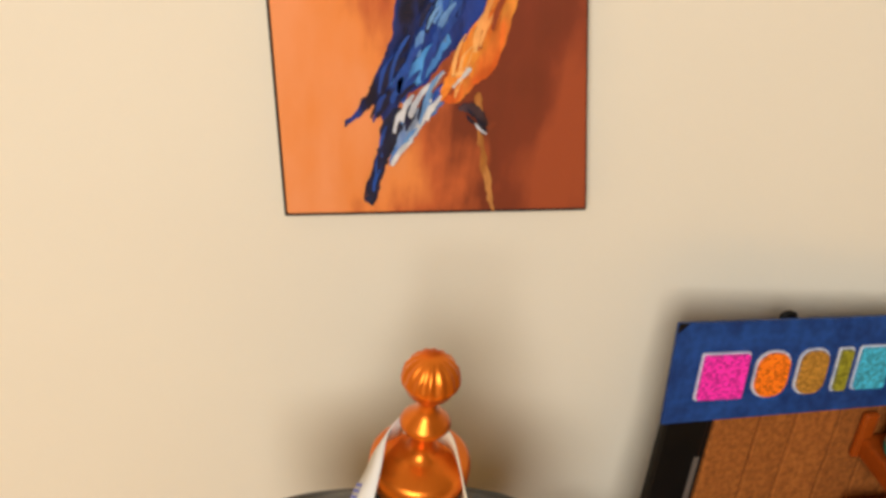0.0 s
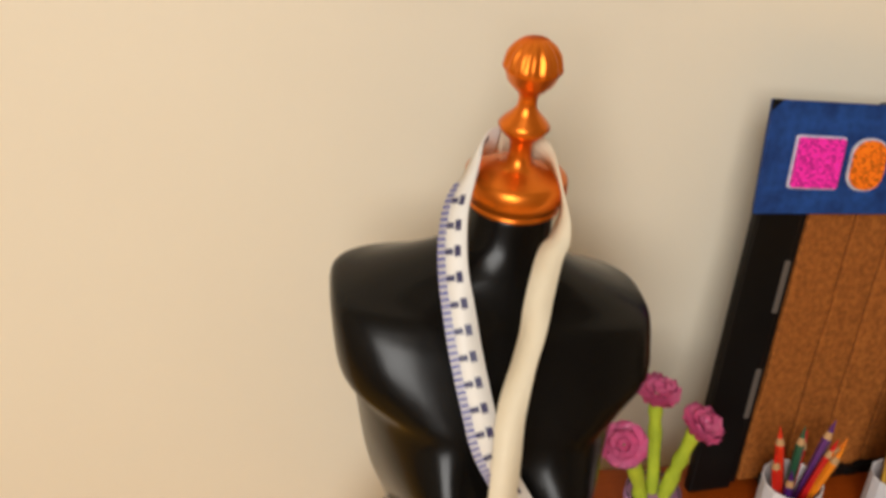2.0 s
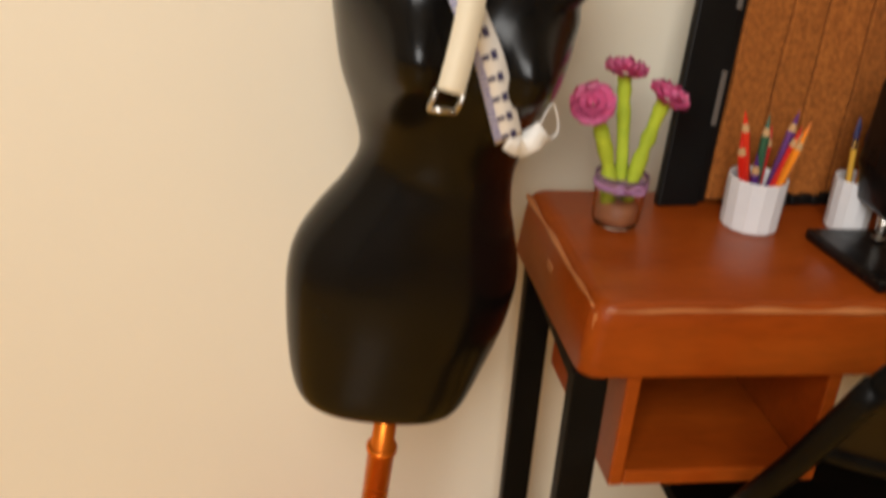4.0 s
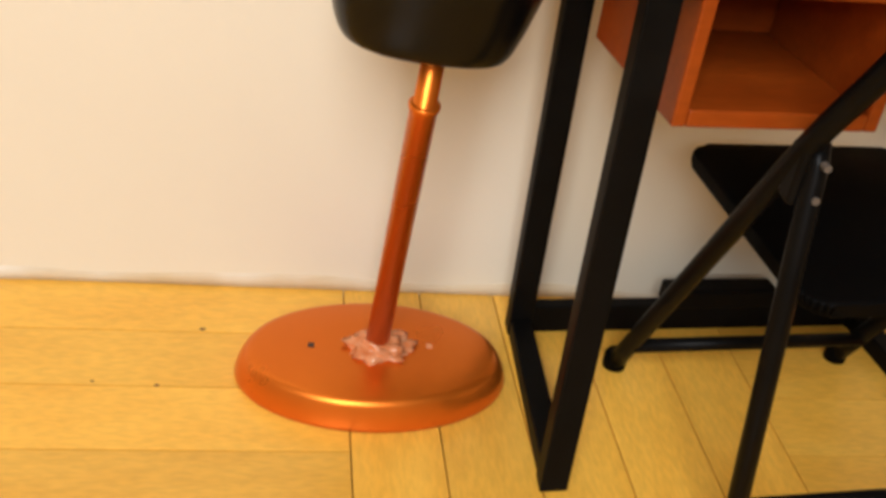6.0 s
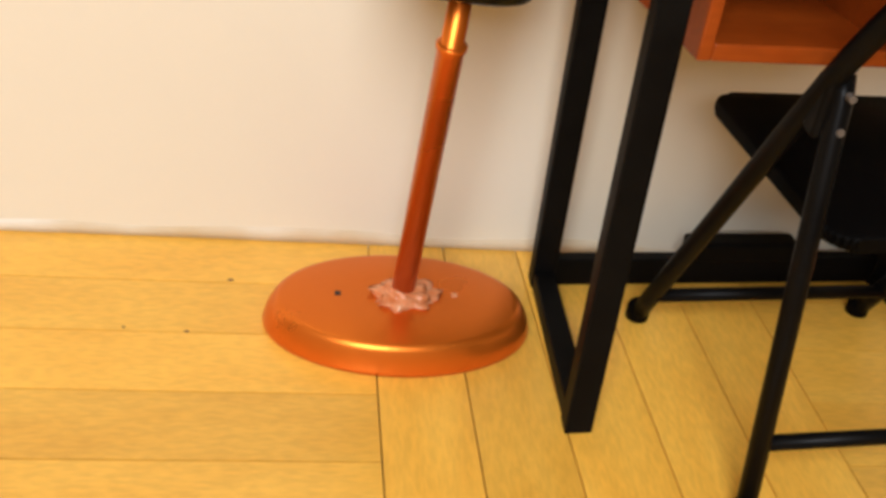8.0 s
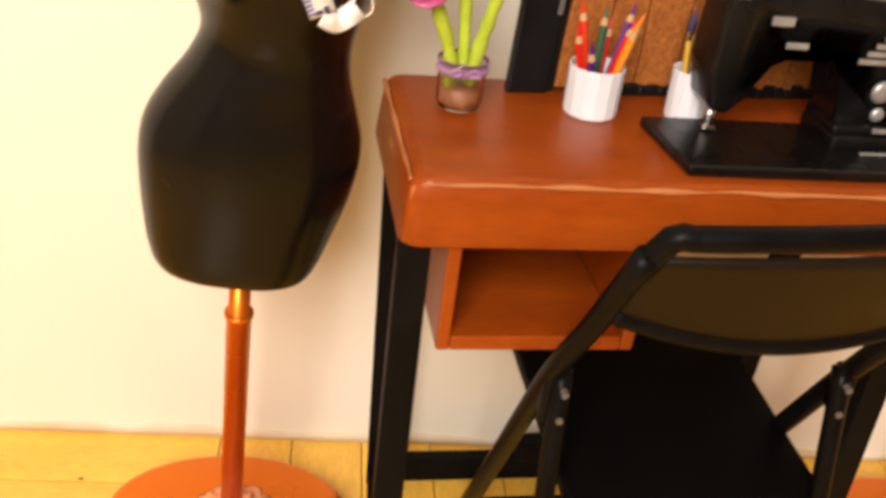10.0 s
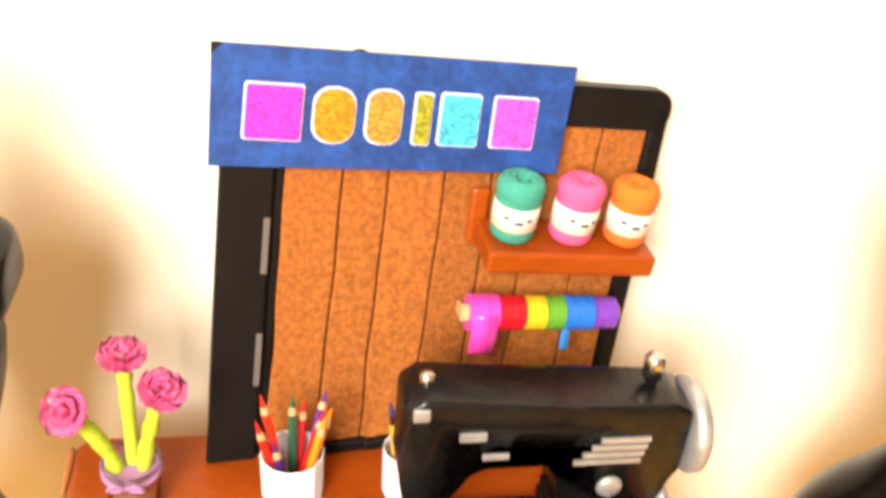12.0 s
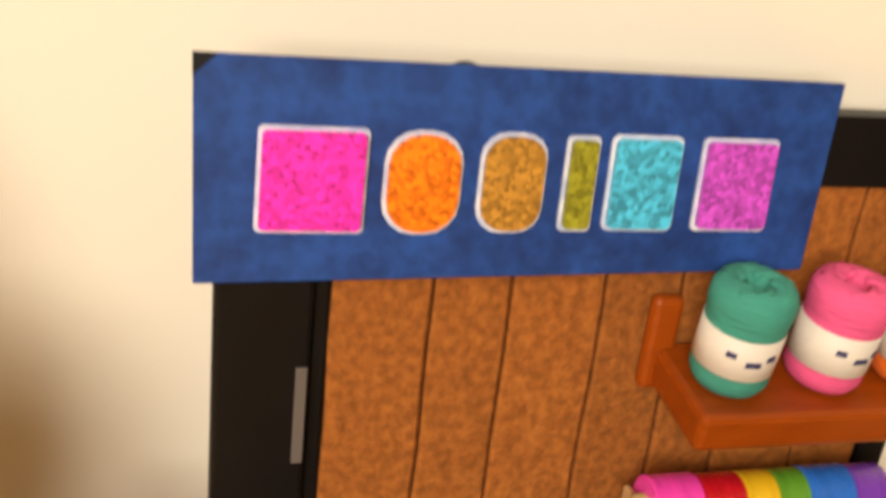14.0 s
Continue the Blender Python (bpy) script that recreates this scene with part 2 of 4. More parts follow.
def smooth_path(points, steps=6):
    """Catmull-Rom through the points."""
    p = [Vector(q) for q in points]
    p = [2 * p[0] - p[1], *p, 2 * p[-1] - p[-2]]
    out = []
    for i in range(1, len(p) - 2):
        for k in range(steps):
            t = k / steps
            out.append(0.5 * (2 * p[i] + (p[i + 1] - p[i - 1]) * t + (2 * p[i - 1] - 5 * p[i] + 4 * p[i + 1] - p[i + 2]) * t * t
                              + (3 * p[i] - p[i - 1] - 3 * p[i + 1] + p[i + 2]) * t ** 3))
    out.append(p[-2])
    return out


def ribbon(bm, path, sides, width, thick):
    """A band along path; sides gives its width direction at each point."""
    rows = []
    for i, (p, s) in enumerate(zip(path, sides)):
        d = (path[min(i + 1, len(path) - 1)] - path[max(i - 1, 0)]).normalized()
        s = (s - d * s.dot(d)).normalized()
        n = d.cross(s)
        w = s * width / 2
        h = n * thick / 2
        rows.append([bm.verts.new(q) for q in (p - w - h, p + w - h, p + w + h, p - w + h)])
    for a, b in zip(rows, rows[1:]):
        for k in range(4):
            bm.faces.new((a[k], a[(k + 1) % 4], b[(k + 1) % 4], b[k]))
    bm.faces.new(rows[0][::-1])
    bm.faces.new(rows[-1])
    return bm


def plate(bm, corners, z0, z1, bevel=0.0):
    """An upright prism of the outline (x, y)."""
    lo = [bm.verts.new((x, y, z0)) for x, y in corners]
    hi = [bm.verts.new((x, y, z1)) for x, y in corners]
    n = len(lo)
    fs = [bm.faces.new(lo[::-1]), bm.faces.new(hi)] + [bm.faces.new((lo[i], lo[(i + 1) % n], hi[(i + 1) % n], hi[i])) for i in range(n)]
    if bevel:
        es = list({e for f in fs for e in f.edges})
        bmesh.ops.bevel(bm, geom=es, offset=bevel, segments=2, affect="EDGES", profile=0.5)
    return bm


def round_rect(w, h, r, seg=6):
    pts = []
    for cx, cy, a0 in ((w / 2 - r, h / 2 - r, 0), (-w / 2 + r, h / 2 - r, 90), (-w / 2 + r, -h / 2 + r, 180), (w / 2 - r, -h / 2 + r, 270)):
        for k in range(seg + 1):
            a = radians(a0 + 90 * k / seg)
            pts.append((cx + r * math.cos(a), cy + r * math.sin(a)))
    return pts


# ---- the room ----
def slab(name, lo, hi, mat_, label, kind="structure", category=""):
    bm = bmesh.new()
    box(bm, [(a + b) / 2 for a, b in zip(lo, hi)], [b - a for a, b in zip(lo, hi)])
    return tagged(part(name, bm, mat_), label, category, kind=kind)


slab("wall_north", (-19, 0, -0.3), (21, 1.5, 25), WALL, "cream painted plaster wall behind desk", category="wall")
# east, west and south walls are unseen; their tone sets the fill light
slab("wall_east", (19.5, -22, -0.3), (21, 0, 25), BOUNCE_BEIGE, "unseen closing wall, beige tone chosen to limit bounced light", category="wall")
# added out of view to close the room and return some light
slab("ceiling", (-19, -24.7, 25), (21, 1.5, 26), CEIL, "unseen closing ceiling, light beige tone chosen for the fill light", category="ceiling")
slab("wall_west", (-19, -22, -0.3), (-17.5, 0, 25), BOUNCE_BEIGE, "unseen closing wall, beige tone chosen to limit bounced light", category="wall")
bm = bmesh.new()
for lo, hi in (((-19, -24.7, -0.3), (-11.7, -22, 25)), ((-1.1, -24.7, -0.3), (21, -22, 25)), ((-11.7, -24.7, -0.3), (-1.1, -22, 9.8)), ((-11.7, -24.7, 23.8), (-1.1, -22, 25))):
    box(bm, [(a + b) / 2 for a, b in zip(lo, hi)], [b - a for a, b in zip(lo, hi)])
tagged(part("wall_south", bm, BOUNCE_BEIGE), "unseen closing wall with a window opening, beige tone chosen to limit bounced light", "wall", kind="structure")

# window in the south wall
win = thing("window_1", "white framed window in the wall, daylight outside", "window", kind="structure")
bm = bmesh.new()
for c, s in (((-6.4, -22.7, 10.1), (10.6, 0.7, 0.6)), ((-6.4, -22.7, 23.5), (10.6, 0.7, 0.6)), ((-11.53, -22.7, 16.8), (0.34, 0.7, 12.8)), ((-1.27, -22.7, 16.8), (0.34, 0.7, 12.8))):
    box(bm, c, s, 0.06)
part("window_frame", bm, WHITE, win)
bm = bmesh.new()
box(bm, (-6.4, -21.9, 9.63), (11.4, 1.2, 0.3), 0.08)
part("window_sill", bm, WHITE, win)

# floor: dark bed with parquet strips on it (the strips stand at the end of the file)
slab("floor", (-19, -24.7, -0.9), (21, 0.0, -0.1), GAP, "yellow-brown beech parquet floor with dark joints", category="floor")

# plaster lip and scuffed paint edge where the wall meets the floor
bm = bmesh.new()
pts = []
for i in range(60):
    x = -6 + 12 * i / 59
    pts.append((x, 0.10 * noise.noise((x * 0.9, 0.3, 0)) + 0.13))
rows = []
for x, h in pts:
    rows.append([bm.verts.new(v) for v in ((x, 0.02, 0.005), (x, -0.02 - 0.02 * abs(noise.noise((x * 2, 5, 0))), 0.006), (x, -0.012, 0.6 * h), (x, 0.02, h))])
for a, b in zip(rows, rows[1:]):
    for k in range(4):
        bm.faces.new((a[k], a[(k + 1) % 4], b[(k + 1) % 4], b[k]))
bm.faces.new(rows[0][::-1])
bm.faces.new(rows[-1])
LIP = material("rough_plaster_edge", (0.78, 0.73, 0.62), (0.6, 0.46, 0.26), rough=0.85, scale=6, mix=0.25, bump=0.4, bump_scale=40)
tagged(part("trim", bm, LIP, smooth=True), "uneven cream plaster edge along the floor", "trim", kind="structure")

# turn, scale and shift of the things that stand on and beside the desk
SET = Matrix(((1.0429, -0.0674, 0.0155, -0.0194), (0.0683, 1.0407, -0.0684, 0.0468), (-0.0110, 0.0692, 1.0428, 0.0106), (0, 0, 0, 1)))
DESK_TOP = 3.717

# ---- painting ----
CANVAS = bpy.data.materials.new("orange_brown_brushed_paint")
CANVAS.use_nodes = True
nt = CANVAS.node_tree
bs = nt.nodes["Principled BSDF"]
tc = nt.nodes.new("ShaderNodeTexCoord")
sx = nt.nodes.new("ShaderNodeSeparateXYZ")
nt.links.new(tc.outputs["Object"], sx.inputs["Vector"])
nz = nt.nodes.new("ShaderNodeTexNoise")
nz.inputs["Scale"].default_value, nz.inputs["Detail"].default_value = 18, 5
mp = nt.nodes.new("ShaderNodeMapping")
mp.inputs["Scale"].default_value = (1.6, 1, 0.6)
nt.links.new(tc.outputs["Object"], mp.inputs["Vector"])
nt.links.new(mp.outputs["Vector"], nz.inputs["Vector"])
ma = nt.nodes.new("ShaderNodeMath")
ma.operation = "MULTIPLY_ADD"
ma.inputs[1].default_value, ma.inputs[2].default_value = 3.6, 0.2
nt.links.new(sx.outputs["X"], ma.inputs[0])
mb = nt.nodes.new("ShaderNodeMath")
mb.operation = "MULTIPLY_ADD"
mb.inputs[1].default_value = 0.85
nt.links.new(nz.outputs["Fac"], mb.inputs[0])
nt.links.new(ma.outputs[0], mb.inputs[2])
rp = nt.nodes.new("ShaderNodeValToRGB")
el = rp.color_ramp.elements
el[0].position, el[0].color = 0.34, (0.84, 0.30, 0.11, 1)
el[1].position, el[1].color = 0.90, (0.34, 0.065, 0.022, 1)
for pos_, col_ in ((0.48, (0.80, 0.25, 0.06, 1)), (0.58, (0.52, 0.11, 0.03, 1)), (0.68, (0.17, 0.03, 0.012, 1)), (0.78, (0.20, 0.034, 0.014, 1))):
    e = el.new(pos_)
    e.color = col_
nt.links.new(mb.outputs[0], rp.inputs["Fac"])
nt.links.new(rp.outputs["Color"], bs.inputs["Base Color"])
bs.inputs["Roughness"].default_value = 0.45

pic = thing("painting", "unframed canvas painting, orange-brown ground with blue shapes, on wall", "painting", at(-0.465, -0.1, 6.60, 0, -1.1, 0))
bm = bmesh.new()
outline = [(-0.765, 0.0), (0.775, 0.0), (0.515, 2.1), (-0.825, 2.1)]
lo = [bm.verts.new((x, 0.085, z)) for x, z in outline]
hi = [bm.verts.new((x, 0.0, z)) for x, z in outline]
bm.faces.new(lo)
bm.faces.new(hi[::-1])
for i in range(4):
    bm.faces.new((lo[i], lo[(i + 1) % 4], hi[(i + 1) % 4], hi[i]))
bmesh.ops.bevel(bm, geom=bm.edges[:], offset=0.012, segments=2, affect="EDGES", profile=0.5)
part("canvas", bm, CANVAS, pic)
EDGE = material("dark_canvas_edge", (0.05, 0.03, 0.02), rough=0.8, scale=40)
bm = bmesh.new()
for c, s in (((-0.772, 0.05, 1.05), (0.012, 0.095, 2.1)), ((0.77, 0.05, 1.05), (0.012, 0.095, 2.1)), ((0.0, 0.05, -0.007), (1.55, 0.09, 0.012))):
    box(bm, c, s)


def skewed(bm):
    """The canvas is not square: its sides run together towards the top and lean."""
    for v in bm.verts:
        v.co.x -= max(0, v.co.z) * (0.029 + 0.095 * (v.co.x + 0.765) / 1.54)
    return bm


part("canvas_edge", skewed(bm), EDGE, pic)


def patch(name, pts, colour, second, y, label=""):
    """A thin plain dab of paint on the canvas."""
    path = smooth_path([(x, 0, z) for x, z in pts + [pts[0]]], 9)[:-1]
    path = [p + Vector((0.014 * noise.noise(p * 13), 0, 0.014 * noise.noise(p * 13 + Vector((7, 0, 0))))) + Vector((0.012 * noise.noise(p * 45), 0, 0.012 * noise.noise(p * 45 + Vector((7, 0, 0))))) for p in path]
    bm = bmesh.new()
    lo = [bm.verts.new((p.x, y + 0.004, p.z)) for p in path]
    hi = [bm.verts.new((p.x, y, p.z)) for p in path]
    n = len(lo)
    for i in range(n):
        bm.faces.new((lo[i], lo[(i + 1) % n], hi[(i + 1) % n], hi[i]))
    bm.faces.new(hi)
    m = material(name, colour, second, rough=0.4, scale=42, mix=0.16, bump=0.5, bump_scale=160, stretch=(1.5, 1, 0.55), grain=0.35, grain_scale=110)
    return part("paint_patch", skewed(bm), m, pic, label)


patch("dark_blue_paint", [(-0.17, 1.15), (-0.2, 0.95), (-0.27, 0.78), (-0.36, 0.62), (-0.45, 0.5), (-0.33, 0.58), (-0.28, 0.62), (-0.25, 0.5), (-0.17, 0.62), (-0.05, 0.72), (0.08, 0.86), (0.22, 1.0), (0.27, 1.2), (0.1, 1.4), (-0.1, 1.35)],
      (0.012, 0.05, 0.3), (0.005, 0.008, 0.035), -0.004, "dark blue brushed shape")
patch("black_blue_paint", [(-0.27, 0.5), (-0.3, 0.3), (-0.36, 0.15), (-0.36, 0.06), (-0.31, 0.08), (-0.27, 0.22), (-0.2, 0.4), (-0.12, 0.55), (-0.2, 0.6)], (0.02, 0.03, 0.08), (0.006, 0.006, 0.012), -0.006, "black-blue tapered stroke")
patch("light_blue_paint", [(-0.24, 0.28), (-0.19, 0.44), (-0.08, 0.6), (0.02, 0.68), (0.05, 0.62), (-0.04, 0.52), (-0.14, 0.4)], (0.35, 0.42, 0.55), (0.06, 0.2, 0.55), -0.008, "pale blue stroke")
patch("bright_blue_paint", [(-0.22, 0.72), (-0.08, 0.84), (0.06, 0.98), (0.08, 0.92), (0.0, 0.8), (-0.12, 0.7)], (0.1, 0.4, 0.85), (0.03, 0.15, 0.6), -0.010, "bright blue stroke")
patch("orange_paint", [(0.0, 0.64), (0.08, 0.78), (0.13, 0.9), (0.24, 1.02), (0.32, 1.25), (0.42, 1.2), (0.38, 0.98), (0.3, 0.8), (0.2, 0.7), (0.1, 0.62)], (0.95, 0.33, 0.05), (0.85, 0.14, 0.02), -0.008, "orange brushed shape")
patch("ochre_paint", [(0.2, 0.66), (0.235, 0.66), (0.245, 0.4), (0.285, 0.05), (0.265, 0.02), (0.235, 0.2), (0.215, 0.42)], (0.62, 0.26, 0.07), (0.4, 0.14, 0.03), -0.006, "thin ochre upright stroke")
patch("plum_paint", [(0.12, 0.6), (0.19, 0.55), (0.24, 0.44), (0.27, 0.52), (0.22, 0.6), (0.17, 0.62)], (0.07, 0.04, 0.06), (0.03, 0.015, 0.02), -0.008, "dark plum dab")

# loose brush strokes over the plain shapes
random.seed(11)
BRUSH = [material("brush_" + n, c, s, rough=0.42, scale=60, mix=0.3, bump=0.5, bump_scale=200, stretch=(1.5, 1, 0.5), grain=0.3, grain_scale=140)
         for n, c, s in (("blue", (0.02, 0.11, 0.5), (0.01, 0.03, 0.2)), ("sky", (0.2, 0.42, 0.75), (0.07, 0.2, 0.55)), ("black", (0.012, 0.02, 0.08), (0.006, 0.008, 0.025)),
                         ("orange", (0.95, 0.33, 0.04), (0.85, 0.16, 0.02)), ("peach", (0.95, 0.5, 0.16), (0.9, 0.3, 0.07)), ("rust", (0.5, 0.1, 0.03), (0.3, 0.05, 0.02)), ("white", (0.75, 0.74, 0.72), (0.55, 0.6, 0.7)))]


def stroke(x, z, slant, length, width, which, y):
    bm = bmesh.new()
    d = Vector((math.cos(slant), 0, math.sin(slant)))
    nrm = Vector((-d.z, 0, d.x))
    up, dn = [], []
    for i in range(9):
        u = i / 8
        w = width * 0.5 * (math.sin(math.pi * min(1, 0.12 + 0.8 * u)) ** 0.7) * (1 + 0.5 * noise.noise((x * 9, z * 9, u * 5)))
        p = Vector((x, y, z)) + d * (u - 0.5) * length + nrm * 0.12 * length * math.sin(u * 2.4)
        up.append(bm.verts.new(p + nrm * w))
        dn.append(bm.verts.new(p - nrm * w))
    for i in range(8):
        bm.faces.new((up[i], up[i + 1], dn[i + 1], dn[i]))
    part("brush_stroke", skewed(bm), BRUSH[which], pic)


layer = itertools.count()


def strokes(count, p0, p1, spread, slant, length, width, picks):
    for k in range(count):
        u = random.random()
        x = p0[0] + (p1[0] - p0[0]) * u + random.uniform(-spread, spread)
        z = p0[1] + (p1[1] - p0[1]) * u + random.uniform(-spread, spread) * 0.6
        stroke(x, z, radians(slant + random.uniform(-10, 10)), length * random.uniform(0.6, 1.3), width * random.uniform(0.5, 1.2), random.choice(picks), -0.012 - 0.0012 * (next(layer) % 25))


strokes(26, (-0.14, 0.75), (0.12, 1.2), 0.09, 62, 0.22, 0.035, (0, 0, 0, 2, 1))
strokes(12, (-0.30, 0.60), (-0.12, 0.72), 0.045, 50, 0.16, 0.03, (2, 2, 0))
strokes(14, (-0.20, 0.50), (0.02, 0.72), 0.05, 55, 0.16, 0.028, (0, 1, 2, 2, 6))
strokes(10, (-0.32, 0.18), (-0.22, 0.45), 0.02, 68, 0.17, 0.025, (2, 2, 0))
strokes(9, (-0.2, 0.34), (0.0, 0.62), 0.025, 55, 0.15, 0.025, (1, 6, 6))
strokes(22, (0.1, 0.72), (0.34, 1.12), 0.045, 58, 0.2, 0.035, (3, 3, 4, 5, 3))
strokes(8, (0.02, 0.70), (0.16, 0.80), 0.03, 40, 0.12, 0.03, (4, 6, 3))
strokes(5, (0.16, 0.58), (0.25, 0.48), 0.02, 130, 0.1, 0.02, (2, 6))

# ---- mannequins ----
# height along the axis, centre and half width across, front and back depth, squareness
TORSO = ((0.30, 0.035, 0.40, 0.30, 0.31, 2.6), (0.33, 0.035, 0.455, 0.35, 0.36, 2.6), (0.43, 0.035, 0.505, 0.39, 0.40, 2.4), (0.62, 0.04, 0.555, 0.42, 0.45, 2.2), (0.85, 0.05, 0.60, 0.45, 0.52, 2.1), (1.05, 0.055, 0.62, 0.45, 0.55, 2.05),
         (1.22, 0.062, 0.602, 0.43, 0.52, 2.0), (1.40, 0.075, 0.53, 0.40, 0.44, 2.0), (1.58, 0.10, 0.445, 0.38, 0.34, 2.0), (1.76, 0.12, 0.405, 0.37, 0.28, 2.0),
         (1.95, 0.105, 0.45, 0.44, 0.28, 2.0), (2.15, 0.09, 0.525, 0.51, 0.32, 2.1), (2.4, 0.075, 0.58, 0.56, 0.38, 2.1), (2.55, 0.06, 0.60, 0.57, 0.42, 2.2), (2.65, 0.055, 0.615, 0.57, 0.42, 2.5),
         (2.72, 0.06, 0.69, 0.56, 0.42, 3.0), (2.82, 0.055, 0.715, 0.52, 0.42, 3.4), (2.95, 0.035, 0.72, 0.44, 0.40, 3.4), (3.02, 0.03, 0.718, 0.38, 0.37, 3.2), (3.055, 0.03, 0.70, 0.345, 0.345, 2.9), (3.085, 0.03, 0.625, 0.30, 0.31, 2.5),
         (3.13, 0.03, 0.51, 0.26, 0.275, 2.2), (3.18, 0.03, 0.385, 0.225, 0.24, 2.1), (3.24, 0.03, 0.265, 0.195, 0.21, 2.0), (3.31, 0.035, 0.195, 0.178, 0.185, 2.0), (3.45, 0.035, 0.178, 0.172, 0.175, 2.0))
FINIAL = ((0.144, 0.0), (0.198, 0.01), (0.198, 0.02), (0.18, 0.03), (0.214, 0.045), (0.218, 0.085), (0.214, 0.13), (0.192, 0.15), (0.096, 0.165), (0.053, 0.185), (0.046, 0.225), (0.047, 0.275), (0.063, 0.295), (0.09, 0.32),
          (0.106, 0.345), (0.09, 0.365), (0.059, 0.395), (0.04, 0.42), (0.037, 0.455), (0.045, 0.48), (0.069, 0.5), (0.096, 0.53), (0.109, 0.565), (0.12, 0.58), (0.113, 0.595), (0.104, 0.63), (0.079, 0.665), (0.047, 0.688), (0.016, 0.697))


def mannequin_mesh():
    bm = bmesh.new()
    rings = []
    seg = 56
    heights = []
    for i in range(len(TORSO) - 1):
        o, a, b, c = TORSO[max(i - 1, 0)], TORSO[i], TORSO[i + 1], TORSO[min(i + 2, len(TORSO) - 1)]
        for k in range(4):
            t = k / 4
            row = [u + (v - u) * t for u, v in zip(a, b)]
            for j in range(1, 6):
                # monotone-slope cubic between the two sections
                s0 = (b[j] - o[j]) / max(b[0] - o[0], 1e-6) * (b[0] - a[0])
                s1 = (c[j] - a[j]) / max(c[0] - a[0], 1e-6) * (b[0] - a[0])
                row[j] = (2 * t ** 3 - 3 * t * t + 1) * a[j] + (t ** 3 - 2 * t * t + t) * s0 + (3 * t * t - 2 * t ** 3) * b[j] + (t ** 3 - t * t) * s1
            heights.append(tuple(row))
    heights.append(TORSO[-1])
    for h, cx, hw, df, db, ex in heights:
        ring = []
        for i in range(seg):
            a = 2 * math.pi * i / seg
            ca, sa = math.cos(a), math.sin(a)
            x = cx + hw * math.copysign(abs(ca) ** (2 / ex), ca)
            if ca > 0:
                x -= 0.085 * ca * math.exp(-((h - 2.73) / 0.075) ** 2) + 0.035 * ca * max(0, min(1, (h - 2.55) / 0.25)) * max(0, min(1, (3.3 - h) / 0.15))
            y = (db if sa > 0 else df) * math.copysign(abs(sa) ** (2 / ex), sa)
            if sa < 0:
                for s in (-1, 1):
                    y -= 0.28 * math.exp(-((x - cx - s * 0.27) / 0.19) ** 2 - ((h - 2.38) / 0.23) ** 2) * min(1, -sa * 1.6)
            drop = -0.01 * max(0, min(1, (x - 0.25) / 0.45)) * max(0, min(1, (h - 2.6) / 0.3))
            ring.append(bm.verts.new((x, y + 0.25 * max(0, h - 3.2), h - drop)))
        rings.append(ring)
    for a, b in zip(rings, rings[1:]):
        for i in range(seg):
            bm.faces.new((a[i], a[(i + 1) % seg], b[(i + 1) % seg], b[i]))
    bm.faces.new(rings[0][::-1])
    bm.faces.new(rings[-1])
    torso_verts = set(bm.verts)
    lathe(bm, FINIAL, 112, (0, 0, 0), 1)
    for v in bm.verts:
        if v not in torso_verts and 0.585 < v.co.z < 0.69:
            k = 1 + 0.05 * math.cos(14 * math.atan2(v.co.y, v.co.x))
            v.co.x, v.co.y = v.co.x * k, v.co.y * k
    bmesh.ops.transform(bm, matrix=Matrix.Translation((0.035, 0.055, 3.44)) @ Matrix.Rotation(radians(-4), 4, "Y") @ Matrix.Rotation(radians(2), 4, "X") @ Matrix.Diagonal((1, 1, 1.04, 1)), verts=[v for v in bm.verts if v not in torso_verts])
    return bm


def stand(label, group, m):
    st = thing("mannequin_stand", label, "stand", m, group)
    bm = bmesh.new()
    lathe(bm, ((0.90, 0.0), (0.945, 0.004), (0.95, 0.03), (0.925, 0.12), (0.89, 0.185), (0.87, 0.21), (0.845, 0.225), (0.81, 0.232), (0.4, 0.235), (0.1, 0.236)), 72)
    bmesh.ops.transform(bm, matrix=Matrix.Diagonal((1.026, 0.655, 1, 1)), verts=bm.verts)
    part("base", bm, COPPER, st, "oval copper-painted base disc", True)
    for x, y in ((-0.445, 0.02), (0.40, 0.04)):
        bm = bmesh.new()
        box(bm, (x, y, 0.2345), (0.045, 0.05, 0.012), 0.003)
        part("screw_hole", bm, EDGE if x < 0 else GLUE, st)
    return st


def leaning(d):
    q = Vector(d).normalized()
    xa = (Vector((1, 0, 0)) - q * q.x).normalized()
    ya = q.cross(xa)
    return Matrix(((xa.x, ya.x, q.x, 0), (xa.y, ya.y, q.y, 0), (xa.z, ya.z, q.z, 0), (0, 0, 0, 1)))


AXIS = Matrix.Translation((-0.1028, -0.1311, 0.2325)) @ leaning((0.35, -0.03, 3.556)) @ Matrix.Rotation(radians(3.7), 4, "Z") @ Matrix.Diagonal((1.045, 1.045, 1.055, 1))
mann = tagged(part("mannequin", mannequin_mesh(), (BLACK, COPPER), smooth=True), "glossy black mannequin torso with copper finial, leaning slightly", "mannequin", "mannequins beside the desk")
mann.matrix_basis = AXIS
stand_a = stand("copper-painted stand with round pole and lumpy glue, on parquet", "mannequin stands", at(-1.015, -1.05, 0.0))
inv = Matrix.Translation((0.015, 0.05, 0.15)) @ leaning((0.08, -0.37, 2.0))
bm = bmesh.new()
lathe(bm, ((0.083, 0.06), (0.083, 2.15), (0.088, 2.155), (0.088, 2.19), (0.08, 2.20), (0.07, 2.205), (0.066, 2.56)), 24)
